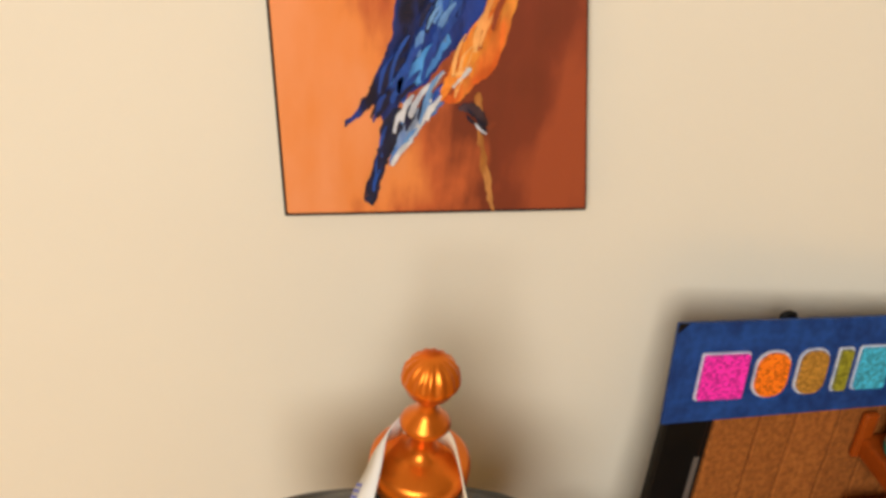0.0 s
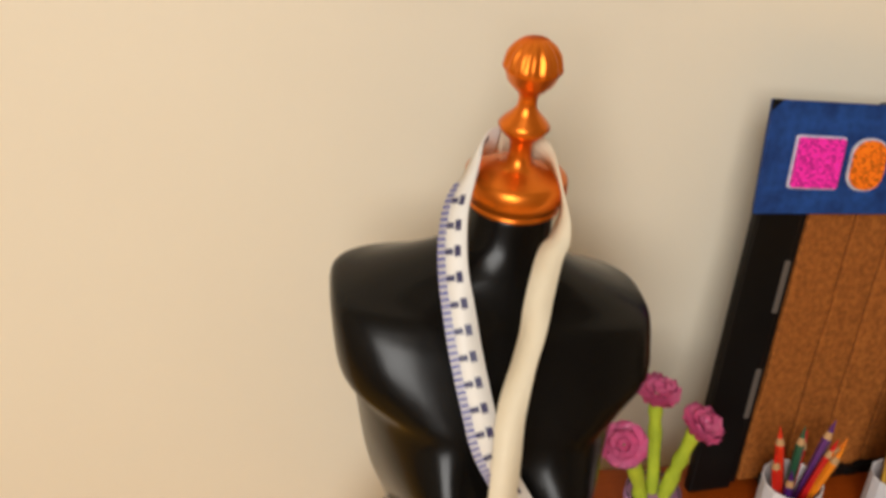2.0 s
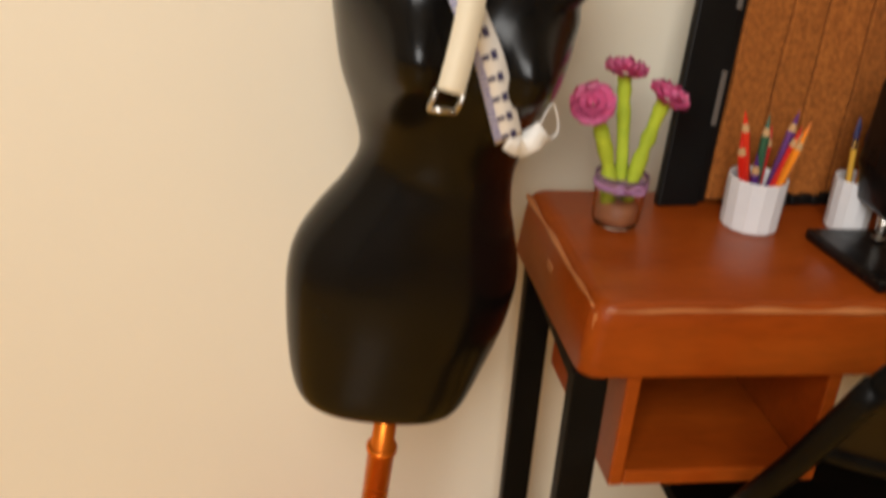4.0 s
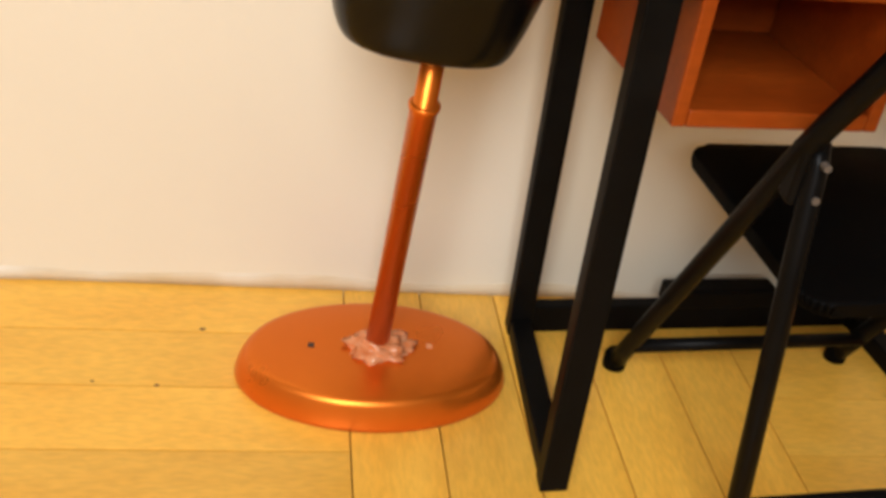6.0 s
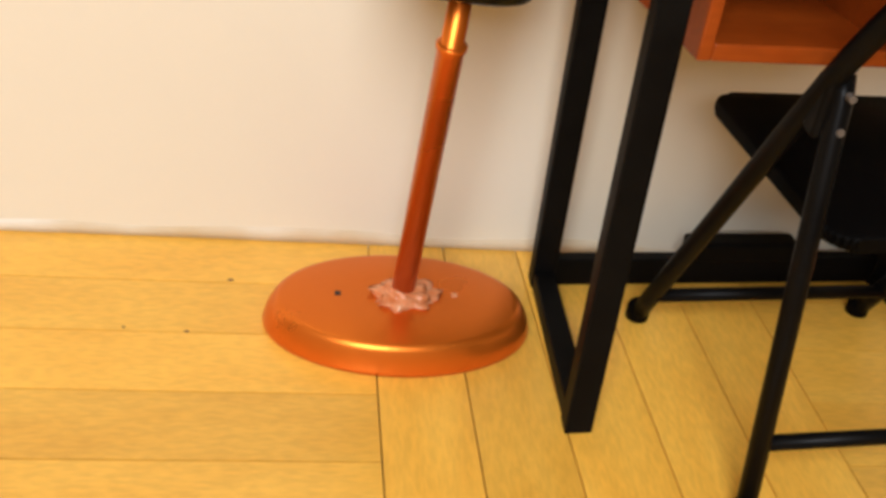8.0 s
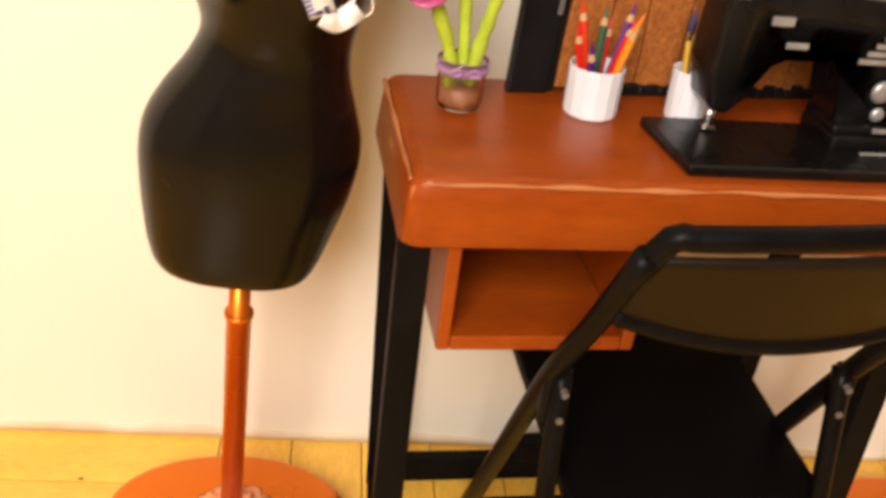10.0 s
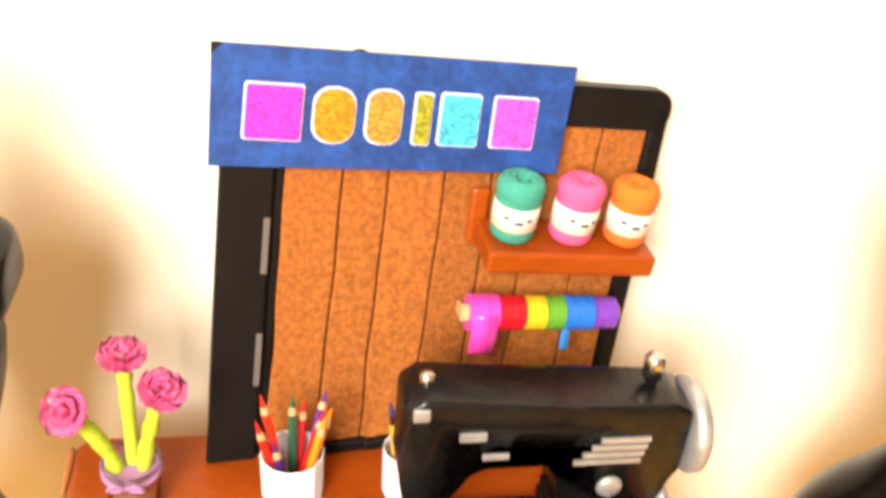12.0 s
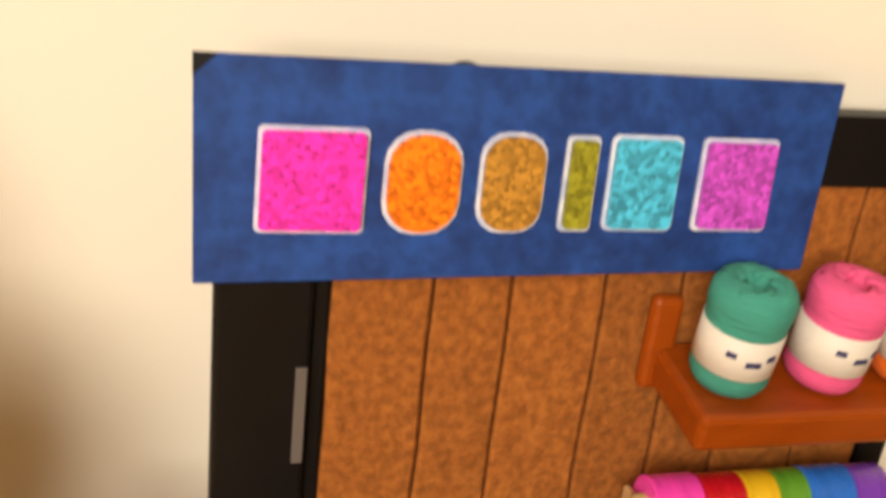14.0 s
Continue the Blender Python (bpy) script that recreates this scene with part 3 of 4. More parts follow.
bmesh.ops.transform(bm, matrix=inv, verts=bm.verts)
part("pole", bm, COPPER, stand_a, smooth=True)
bm = bmesh.new()
lathe(bm, ((0.086, 2.165), (0.095, 2.17), (0.095, 2.195), (0.084, 2.205)), 24)
bmesh.ops.transform(bm, matrix=inv, verts=bm.verts)
part("collar", bm, COPPER, stand_a, smooth=True)
bm = bmesh.new()
bmesh.ops.create_icosphere(bm, subdivisions=4, radius=1)
for v in bm.verts:
    k = 1 + 0.35 * noise.noise(v.co * 2.2) + 0.35 * noise.noise(v.co * 5) + 0.18 * noise.noise(v.co * 11)
    v.co = Vector((0.04 + v.co.x * 0.225 * k, 0.005 + v.co.y * 0.17 * k, 0.233 + max(0, v.co.z) * 0.085 * k * (1 + 0.5 * noise.noise(v.co * 8))))
part("glue_lump", bm, GLUE, stand_a, "rough shiny glue lump", True)
mann2 = copy_thing(mann, Matrix.Translation((5.56 * DM, 0.0, 0.0)) @ AXIS)
tagged(mann2, "glossy black mannequin torso at the far side of the desk")
stand_b = copy_thing(stand_a, at(-1.015 + 5.62, -1.05, 0.0))

# ---- desk ----
TURN = 4.4
desk = thing("desk", "orange-brown stained wooden desk with black frame legs, on parquet", "desk", at(0.055, -2.115, 0, 0, 0, TURN))
bm = bmesh.new()
W, D = 3.34, 1.52
outline = []
for px, py in round_rect(W, D, 0.10, 5):
    outline.append((px + W / 2, py + D / 2))
sections = ((3.30, 0.03), (3.312, 0.045), (3.60, 0.02), (3.672, 0.005), (3.705, -0.022), (3.715, -0.06))
rings = []
for z, g in sections:
    ring = []
    for x, y in outline:
        kx, ky = (x - W / 2) / (W / 2), (y - D / 2) / (D / 2)
        wob = 0.008 * noise.noise((x * 2, y * 2, z * 3))
        ring.append(bm.verts.new((x + kx * g + wob, y + ky * g * 0.6 + wob, z)))
    rings.append(ring)
for a, b in zip(rings, rings[1:]):
    for i in range(len(a)):
        bm.faces.new((a[i], a[(i + 1) % len(a)], b[(i + 1) % len(a)], b[i]))
bm.faces.new(rings[0][::-1])
bm.faces.new(rings[-1])
part("desktop", bm, DESK, desk, "thick stained slab with worn rounded edges", True)


def leg_frame(x, sway, rear=0.0):
    """A closed loop of black bars: two posts, a floor bar and a top bar."""
    for name, c, s in (("leg", (x, 0.0, 1.645), (0.19, 0.16, 3.29)), ("leg", (x, 1.64, 1.645), (0.19, 0.16, 3.29)), ("floor_bar", (x, 0.82, 0.075), (0.17, 1.48, 0.15)), ("top_bar", (x, 0.82, 3.23), (0.17, 1.48, 0.13))):
        bm = bmesh.new()
        box(bm, c, s, 0.012)
        for v in bm.verts:
            f = v.co.y / 1.64
            v.co.x += (sway[0] + (sway[1] - sway[0]) * f) * v.co.z / 3.29 + rear * f
            v.co.y += (0.12 - 0.32 * f) * v.co.z / 3.29
        part(name, bm, BLACKWOOD, desk)


leg_frame(0.055, (0.0, -0.12), 0.19)
leg_frame(3.22, (0.02, 0.02))
bm = bmesh.new()
box(bm, (1.72, 1.64, 0.13), (2.8, 0.12, 0.24), 0.012)
part("stretcher", bm, BLACKWOOD, desk)
# open compartment under the slab
x0, x1, z0, z1, y0, y1 = 0.24, 1.46, 2.565, 3.297, 0.03, 1.3
comp = part("compartment_floor", box(bmesh.new(), ((x0 + x1) / 2, (y0 + y1) / 2, z0 + 0.05), (x1 - x0 - 0.165, y1 - y0, 0.10), 0.012), DESK, desk, "small open stained compartment under the desktop")
for name, cc, s in (("side_panel", (x0 + 0.04, (y0 + y1) / 2, (z0 + z1) / 2), (0.08, y1 - y0, z1 - z0)), ("side_panel", (x1 - 0.04, (y0 + y1) / 2, (z0 + z1) / 2), (0.08, y1 - y0, z1 - z0)),
                    ("back_panel", ((x0 + x1) / 2, y1 - 0.04, (z0 + z1) / 2 + 0.05), (x1 - x0 - 0.165, 0.08, z1 - z0 - 0.11))):
    part(name, box(bmesh.new(), cc, s, 0.012), DESK, comp)
# scuffed light edge and a small dent on the slab's side
for cc, s, m_ in (((0.006, 0.03, 3.50), (0.02, 0.012, 0.30), None), ((-0.022, 0.78, 3.53), (0.012, 0.10, 0.05), None)):
    part("worn_patch", box(bmesh.new(), cc, s, 0.004), DESKEDGE, desk, "pale worn patch")
for n, (p, q_) in enumerate((((0.04, -0.018, 3.685), (3.30, -0.018, 3.685)), ((-0.012, 0.03, 3.685), (-0.012, 1.45, 3.685)))):
    bm = bmesh.new()
    p, q_ = Vector(p), Vector(q_)
    pts = [p.lerp(q_, k / 40) for k in range(41)]
    tube(bm, [v + Vector((0, 0.006, 0.012 * noise.noise(v * 3))) for v in pts], [max(0.003, 0.014 + 0.016 * noise.noise(v * 4 + Vector((n * 9, 0, 0)))) for v in pts], 6)
    part("worn_edge", bm, DESKEDGE, desk, "paler rubbed edge", True)
# low black bar lying on the stretcher by the wall
bar = thing("black_bar", "short black wooden bar lying on the desk stretcher", "bar", at(1.80, -0.36, 0.25, 0, 0, TURN))
part("bar_body", box(bmesh.new(), (0, 0, 0.09), (0.95, 0.2, 0.18), 0.03), BLACKWOOD, bar)

# ---- folding chair ----
chair = thing("folding_chair", "small black metal folding chair facing the desk", "chair")
S = Vector((1.90, 0.16, 0))
SB = Vector((1.95, 0.16, 0.09))


def lr(p, inset=0.0):
    p = Vector(p)
    s = S.normalized()
    return p + s * inset, p + S - s * inset


FF, RF, HG, TP = (0.85, -0.90, 0.04), (0.97, -2.92, 0.04), (0.95, -2.27, 2.58), (1.12, -2.85, 3.75)
for side in (0, 1):
    foot, hinge, top = lr(FF)[side], lr(HG)[side], Vector(TP) + SB * side
    bm = bmesh.new()
    tube(bm, smooth_path([foot, foot.lerp(hinge, 0.5), hinge, hinge.lerp(top, 0.5) + Vector((0, -0.02, 0)), top], 5), 0.068, 12)
    part("upright", bm, CHAIR, chair, smooth=True)
    bm = bmesh.new()
    rear = lr(RF)[side]
    h2 = hinge + Vector((0.06 if side == 0 else -0.06, -0.06, -0.05))
    tube(bm, [rear, rear.lerp(h2, 0.6), h2, h2 + Vector((0, 0.05, 0.1))], 0.062, 12)
    part("rear_leg", bm, CHAIR, chair, smooth=True)
    for f in (foot, rear):
        bm = bmesh.new()
        lathe(bm, ((0.07, 0.0), (0.088, 0.012), (0.088, 0.12), (0.07, 0.15)), 16, (f.x, f.y, 0))
        part("rubber_foot", bm, SEATPAD, chair, "black rubber foot cap", True)
    bm = bmesh.new()
    k = 1 if side == 0 else -1
    box(bm, h2 + Vector((-0.05 * k, 0.06, -0.08)), (0.10, 0.16, 0.34), 0.03)
    part("hinge_plate", bm, CHAIR, chair)
    for dz in (-0.16, 0.03):
        bm = bmesh.new()
        c = h2 + Vector((0.0, -0.06, dz))
        tube(bm, [c, c + Vector((0, -0.05, 0))], 0.022, 10)
        part("rivet", bm, SLOT, chair, "small dull grey rivet")
for name, p, ins, r in (("crossbar", (0.87, -1.10, 0.36), 0.0, 0.055), ("crossbar", (0.96, -2.80, 0.52), 0.0, 0.05)):
    a, b = lr(p, ins)
    bm = bmesh.new()
    tube(bm, [a, b], r, 10)
    part(name, bm, CHAIR, chair, smooth=True)
# seat
bm = bmesh.new()
cx = Vector(HG) + S / 2
m = Matrix.Translation((cx.x + 0.05, -1.52, 1.74)) @ Matrix.Rotation(math.atan2(S.y, S.x), 4, "Z")
plate(bm, round_rect(1.70, 1.80, 0.16), -0.05, 0.05, 0.03)
bmesh.ops.transform(bm, matrix=m @ Matrix.Rotation(radians(2), 4, "X"), verts=bm.verts)
part("seat", bm, SEATPAD, chair, "flat black seat with rounded corners", True)
# backrest: curved panel in a tube rim
a, b = Vector(TP), Vector(TP) + SB
low_a, low_b = Vector((1.05, -2.62, 3.28)), Vector((1.05, -2.62, 3.28)) + SB - Vector((0, 0, 0.08))


def back_point(u, v):
    p = (low_a.lerp(a, v)).lerp(low_b.lerp(b, v), u)
    bow = 4 * u * (1 - u)
    return p + Vector((0.0, 0.0, -0.16 * bow * (1 - v) + 0.03 * bow * v)) + Vector((0, -0.10 * bow, 0))


bm = bmesh.new()
nu, nv = 24, 8
grid = [[[bm.verts.new(back_point(0.015 + 0.97 * i / nu, 0.0 + 0.98 * j / nv) + Vector((0, dy, 0))) for j in range(nv + 1)] for i in range(nu + 1)] for dy in (-0.02, 0.02)]
for i in range(nu):
    for j in range(nv):
        for g in grid:
            bm.faces.new((g[i][j], g[i + 1][j], g[i + 1][j + 1], g[i][j + 1]))
for i in range(nu):
    for j in (0, nv):
        bm.faces.new((grid[0][i][j], grid[0][i + 1][j], grid[1][i + 1][j], grid[1][i][j]))
for j in range(nv):
    for i in (0, nu):
        bm.faces.new((grid[0][i][j], grid[0][i][j + 1], grid[1][i][j + 1], grid[1][i][j]))
part("backrest", bm, CHAIRPAD, chair, "black-brown curved backrest panel", True)
for name, v in (("top_rail", 1.0), ("lower_rail", 0.0)):
    bm = bmesh.new()
    pts = [back_point(i / 20, v) for i in range(21)]
    if v == 1.0:
        pts = [Vector(TP) + Vector((-0.0, 0.06, -0.12))] + [back_point(0.05 + 0.9 * i / 20, 1.0) + Vector((0, 0, 0.10)) for i in range(21)] + [Vector(TP) + SB + Vector((0, 0.06, -0.12))]
        pts = smooth_path(pts, 2)
    tube(bm, pts, 0.068 if v else 0.055, 12)
    part(name, bm, CHAIR, chair, smooth=True)

# ---- notice board ----
BT = Matrix.Translation((0.0005, 0.002, -0.0068)) @ SET @ Matrix.Translation((0.78 * DM, -1.069 * DM, 3.609 * DM)) @ Matrix.Rotation(radians(5.3), 4, "Z") @ Matrix.Rotation(radians(-11.2), 4, "X") @ Matrix.Diagonal((1, 1, 1.03, 1))
SH = 0.085


def sheared(bm):
    """The board stands a little askew: upright edges lean, level ones drop."""
    for v in bm.verts:
        v.co.x, v.co.z = v.co.x + SH * v.co.z, v.co.z - SH * 0.9 * max(0, v.co.x) * min(1, v.co.z / 1.2)
    return bm


def bbox(c, s, bevel=0.01):
    bm = bmesh.new()
    box(bm, c, s, bevel)
    bmesh.ops.subdivide_edges(bm, edges=bm.edges[:], cuts=1)
    return sheared(bm)


board = thing("notice_board", "black framed cork strip notice board leaning on the wall", "notice board", BT)
part("frame_side", bbox((0.092, 0.04, 0.86), (0.266, 0.07, 1.72), 0.015), BOARD, board)
part("inner_bar", bbox((0.25, 0.10, 0.86), (0.05, 0.12, 1.70), 0.01), BOARD, board)
part("frame_side", bbox((2.19, 0.08, 1.05), (0.10, 0.16, 2.1), 0.02), BOARD, board)
bm = bmesh.new()
prof = round_rect(1.0, 0.21, 0.09, 6)
lo = [bm.verts.new((1.74 + x, 0.0, 2.065 + z)) for x, z in prof]
hi = [bm.verts.new((1.74 + x, 0.09, 2.065 + z)) for x, z in prof]
bm.faces.new(lo)
bm.faces.new(hi[::-1])
for i in range(len(lo)):
    bm.faces.new((lo[i], lo[(i + 1) % len(lo)], hi[(i + 1) % len(lo)], hi[i]))
part("frame_top", sheared(bm), BOARD, board)
bm = bmesh.new()
for i in range(26):
    k = noise.noise((i * 0.7, 2.0, 1.0))
    box(bm, (0.45 + i * 0.07, 0.05 + 0.02 * k, 0.035 + 0.012 * k), (0.085, 0.13, 0.07 + 0.03 * k), 0.015)
part("lower_edge", bm, BOARD, board, "ragged black lower edge")
part("backing", bbox((1.21, 0.095, 0.86), (1.88, 0.03, 1.68)), BLACKWOOD, board)
part("backing", bbox((1.77, 0.095, 1.84), (0.76, 0.03, 0.27)), BLACKWOOD, board)
for z0, z1 in ((1.13, 1.43), (0.48, 0.79)):
    part("slot", bbox((0.20, -0.003, (z0 + z1) / 2), (0.032, 0.012, z1 - z0), 0.003), SLOT, board, "grey slot in the frame")
edges = (0.272, 0.558, 0.795, 1.087, 1.33, 1.579, 1.885, 2.138)
for i, (a, b) in enumerate(zip(edges, edges[1:])):
    bm = bmesh.new()
    n = 14
    rows = []
    for k in range(n + 1):
        z = 0.04 + (1.67 if i < 4 else 1.92) * k / n
        l = a + 0.0045 + 0.018 * noise.noise((i * 3.1, z * 2.2, 0))
        r = b - 0.0045 + 0.018 * noise.noise((i * 3.1 + 3.1, z * 2.2, 0))
        f = 0.022 + 0.006 * noise.noise((i, z * 1.5, 4))
        rows.append([bm.verts.new(p) for p in ((l, 0.084, z), (l, f + 0.008, z), (l + 0.01, f, z), (r - 0.01, f, z), (r, f + 0.008, z), (r, 0.084, z))])
    for p, q_ in zip(rows, rows[1:]):
        for j in range(6):
            bm.faces.new((p[j], p[(j + 1) % 6], q_[(j + 1) % 6], q_[j]))
    bm.faces.new(rows[0][::-1])
    bm.faces.new(rows[-1])
    part("cork_strip", sheared(bm), CORK, board)

# ---- sign with six coloured bars in place of the name ----
sign = thing("name_sign", "blue painted card sign with glittering coloured bars, on the board", "sign",
             Matrix(((1.035, -0.118, 0.034, 0.078), (0.107, 0.966, 0.24, -0.061), (-0.079, -0.233, 0.98, 0.556), (0, 0, 0, 1))))


def sign_plate(c0, c1, c2, c3, y0, y1, bevel=0.004):
    bm = bmesh.new()
    lo = [bm.verts.new((x, y0, z)) for x, z in (c0, c1, c2, c3)]
    hi = [bm.verts.new((x, y1, z)) for x, z in (c0, c1, c2, c3)]
    bm.faces.new(lo)
    bm.faces.new(hi[::-1])
    for i in range(4):
        bm.faces.new((lo[i], lo[(i + 1) % 4], hi[(i + 1) % 4], hi[i]))
    bmesh.ops.bevel(bm, geom=bm.edges[:], offset=bevel, segments=1, affect="EDGES")
    return bm


part("card", sign_plate((0.0, -0.022), (1.73, 0.022), (1.768, 0.584), (0.0, 0.582), 0.0, 0.03), SIGN, sign)
bm = bmesh.new()
for s in (0,):
    v = [bm.verts.new(p) for p in ((-0.001, -0.003, 0.584), (0.06, -0.003, 0.584), (-0.001, -0.003, 0.525), (-0.001, 0.003, 0.584), (0.06, 0.003, 0.584), (-0.001, 0.003, 0.525))]
    for f in ((0, 1, 2), (5, 4, 3), (0, 3, 4, 1), (1, 4, 5, 2), (2, 5, 3, 0)):
        bm.faces.new([v[i] for i in f])
part("corner_tip", bm, BOARD, sign, "dark worn corner")
bm = bmesh.new()
bmesh.ops.create_uvsphere(bm, u_segments=16, v_segments=10, radius=0.05)
bmesh.ops.transform(bm, matrix=Matrix.Translation((0.70, 0.12, 0.543)) @ Matrix.Diagonal((1.1, 0.5, 0.8, 1)), verts=bm.verts)
part("hanging_tab", bm, BOARD, sign, "black rounded hanging tab", True)
BORDER = material("pale_painted_border", (0.62, 0.64, 0.70), (0.4, 0.45, 0.6), rough=0.6, scale=160, mix=0.3)
BARS = (("pink", (0.85, 0.03, 0.42), 0.16, 0.45, 0.13, 0.415, 0.02), ("orange", (0.9, 0.19, 0.01), 0.482, 0.70, 0.13, 0.415, 0.14), ("gold", (0.42, 0.2, 0.03), 0.735, 0.928, 0.137, 0.418, 0.11),
        ("olive", (0.25, 0.24, 0.02), 0.968, 1.072, 0.144, 0.415, 0.02), ("turquoise", (0.05, 0.42, 0.6), 1.095, 1.312, 0.147, 0.422, 0.03), ("violet", (0.5, 0.07, 0.5), 1.362, 1.60, 0.15, 0.422, 0.02))
for name, c, xa0, xb0, za, zb, rad in BARS:
    for lvl, (grow, y0, y1) in enumerate(((0.010, -0.012, -0.001), (0.0, -0.030, -0.013))):
        w, h = xb0 - xa0 - 0.03 + 2 * grow, zb - za - 0.02 + 2 * grow
        prof = round_rect(w, h, max(0.015, rad * 0.6 + grow * 0.4), 4)
        bm = bmesh.new()
        px, pz = (xa0 + xb0) / 2 - 0.012, (za + zb) / 2 - 0.006
        lo = [bm.verts.new((px + x + 0.03 * z, y0, pz + z)) for x, z in prof]
        hi = [bm.verts.new((px + x + 0.03 * z, y1, pz + z)) for x, z in prof]
        bm.faces.new(lo)
        bm.faces.new(hi[::-1])
        for i in range(len(lo)):
            bm.faces.new((lo[i], lo[(i + 1) % len(lo)], hi[(i + 1) % len(lo)], hi[i]))
        part("white_border" if lvl == 0 else "glitter_bar", bm, BORDER if lvl == 0 else glitter(name + "_glitter", c), sign, "" if lvl == 0 else name + " glitter bar")

# ---- wall shelf on the board, wool, ribbons ----
shelf = thing("small_shelf", "orange-brown stained little shelf on the cork board", "shelf", BT)
lean_x = Matrix.Rotation(radians(5.2), 4, "Y")
bm = bmesh.new()
box(bm, (0, 0, 0), (0.91, 0.36, 0.12), 0.02)
bmesh.ops.transform(bm, matrix=Matrix.Translation((1.83, -0.16, 1.248)) @ lean_x @ Matrix.Rotation(radians(9), 4, "X"), verts=bm.verts)
part("shelf_board", bm, DESK, shelf)
bm = bmesh.new()
box(bm, (0, 0, 0), (0.10, 0.05, 0.30), 0.02)
bmesh.ops.transform(bm, matrix=Matrix.Translation((1.40, -0.005, 1.38)) @ lean_x, verts=bm.verts)
part("bracket", bm, DESK, shelf)


def wool(x, z, colour, name, spin):
    w = thing("wool_ball", name + " wool cake with a cream paper band, on the little shelf", "wool", BT @ at(x, -0.18, z, 9, 5.2, spin), "wool on the shelf")
    bm = bmesh.new()
    lathe(bm, ((0.07, 0.0), (0.102, 0.008), (0.116, 0.035), (0.117, 0.11), (0.117, 0.225), (0.123, 0.265), (0.122, 0.295), (0.11, 0.322), (0.085, 0.335), (0.055, 0.33), (0.03, 0.308), (0.012, 0.295)), 32)
    part("wool", bm, yarn(name + "_wool", colour), w, smooth=True)
    for k in range(5):
        a = k * 1.26
        bm = bmesh.new()
        pts = [Vector((0.10 * math.cos(a + s * 0.3) * (1 - s * 0.12), 0.10 * math.sin(a + s * 0.3) * (1 - s * 0.12), 0.318 + 0.006 * math.sin(s * 0.6))) for s in range(6)]
        tube(bm, pts, 0.014, 6)
        part("strand", bm, yarn(name + "_strand", colour), w, smooth=True)
    bm = bmesh.new()
    lathe(bm, ((0.111, 0.075), (0.1185, 0.077), (0.1185, 0.205), (0.111, 0.207)), 32)
    part("paper_band", bm, BAND, w, "cream paper band with dark marks", True)
    for a0, zz, wd in ((-122, 0.155, 0.03), (-90, 0.135, 0.045), (-64, 0.15, 0.03)):
        a = radians(a0)
        bm = bmesh.new()
        box(bm, (0, 0, 0), (wd, 0.004, 0.017), 0.001)
        bmesh.ops.transform(bm, matrix=Matrix.Translation((0.1195 * math.cos(a), 0.1195 * math.sin(a), zz)) @ Matrix.Rotation(a + math.pi / 2, 4, "Z"), verts=bm.verts)
        part("dark_mark", bm, INK, w)


wool(1.53, 1.338, (0.04, 0.30, 0.22), "green", -8)
wool(1.845, 1.309, (0.85, 0.10, 0.26), "pink", 6)
wool(2.15, 1.282, (0.85, 0.16, 0.01), "orange", -4)

rod = thing("ribbon_rail", "dowel rail with six rolls of coloured satin ribbon", "ribbon rail", BT @ at(1.335, -0.16, 0.905, 0, 4.4, 0))
bm = bmesh.new()
tube(bm, [(-0.04, 0, 0), (0.86, 0, 0)], 0.045, 14)
part("dowel", bm, WOODTIP, rod, smooth=True)
for x, s in ((-0.03, 1), (0.85, 1)):
    bm = bmesh.new()
    box(bm, (x, 0.02, 0), (0.021, 0.12, 0.065), 0.007)
    part("bracket", bm, WOODTIP, rod)
ROLLS = (("pink", (0.9, 0.06, 0.42), 0.0, 0.162, 0.098), ("red", (0.62, 0.01, 0.02), 0.165, 0.31, 0.092), ("yellow", (0.85, 0.5, 0.02), 0.312, 0.425, 0.091), ("green", (0.12, 0.34, 0.03), 0.427, 0.535, 0.091),
         ("blue", (0.02, 0.16, 0.6), 0.537, 0.70, 0.093), ("purple", (0.20, 0.05, 0.42), 0.705, 0.835, 0.087))
for name, c, xa0, xb0, r in ROLLS:
    bm = bmesh.new()
    pts = ((xa0, r - 0.01), (xa0 + 0.005, r), (xb0 - 0.005, r), (xb0, r - 0.01))
    tube(bm, [(x, 0, 0) for x, _ in pts], [q_ for _, q_ in pts], 44)
    part("ribbon_roll", bm, satin(name + "_satin", c), rod, name + " satin ribbon roll")
for name, c, x, w, drop in (("pink_tail", (0.9, 0.06, 0.42), 0.077, 0.14, 0.2), ("blue_tail", (0.03, 0.25, 0.6), 0.57, 0.05, 0.205)):
    bm = bmesh.new()
    path = smooth_path([(x, -0.092 if w > 0.1 else -0.03, 0.03 if w > 0.1 else -0.09), (x, -0.102 if w > 0.1 else -0.02, -0.06 if w > 0.1 else -0.12), (x, -0.09 if w > 0.1 else -0.02, -drop * 0.75), (x, -0.075 if w > 0.1 else -0.03, -drop)], 5)
    ribbon(bm, path, [Vector((1, 0, 0))] * len(path), w, 0.006)
    part("ribbon_tail", bm, satin(name, c), rod, "loose hanging ribbon end", True)

# ---- sewing machine ----
mach = thing("sewing_machine", "small hand-painted black sewing machine model on the desk", "sewing machine", at(1.58, -1.885, DESK_TOP, 0, 0, TURN) @ Matrix.Scale(1.06, 4))
bm = bmesh.new()
plate(bm, [(0.03, 0.0), (1.42, 0.0), (1.43, 0.66), (-0.03, 0.66)], 0.0, 0.065, 0.015)
part("bed", bm, MACHINE, mach)


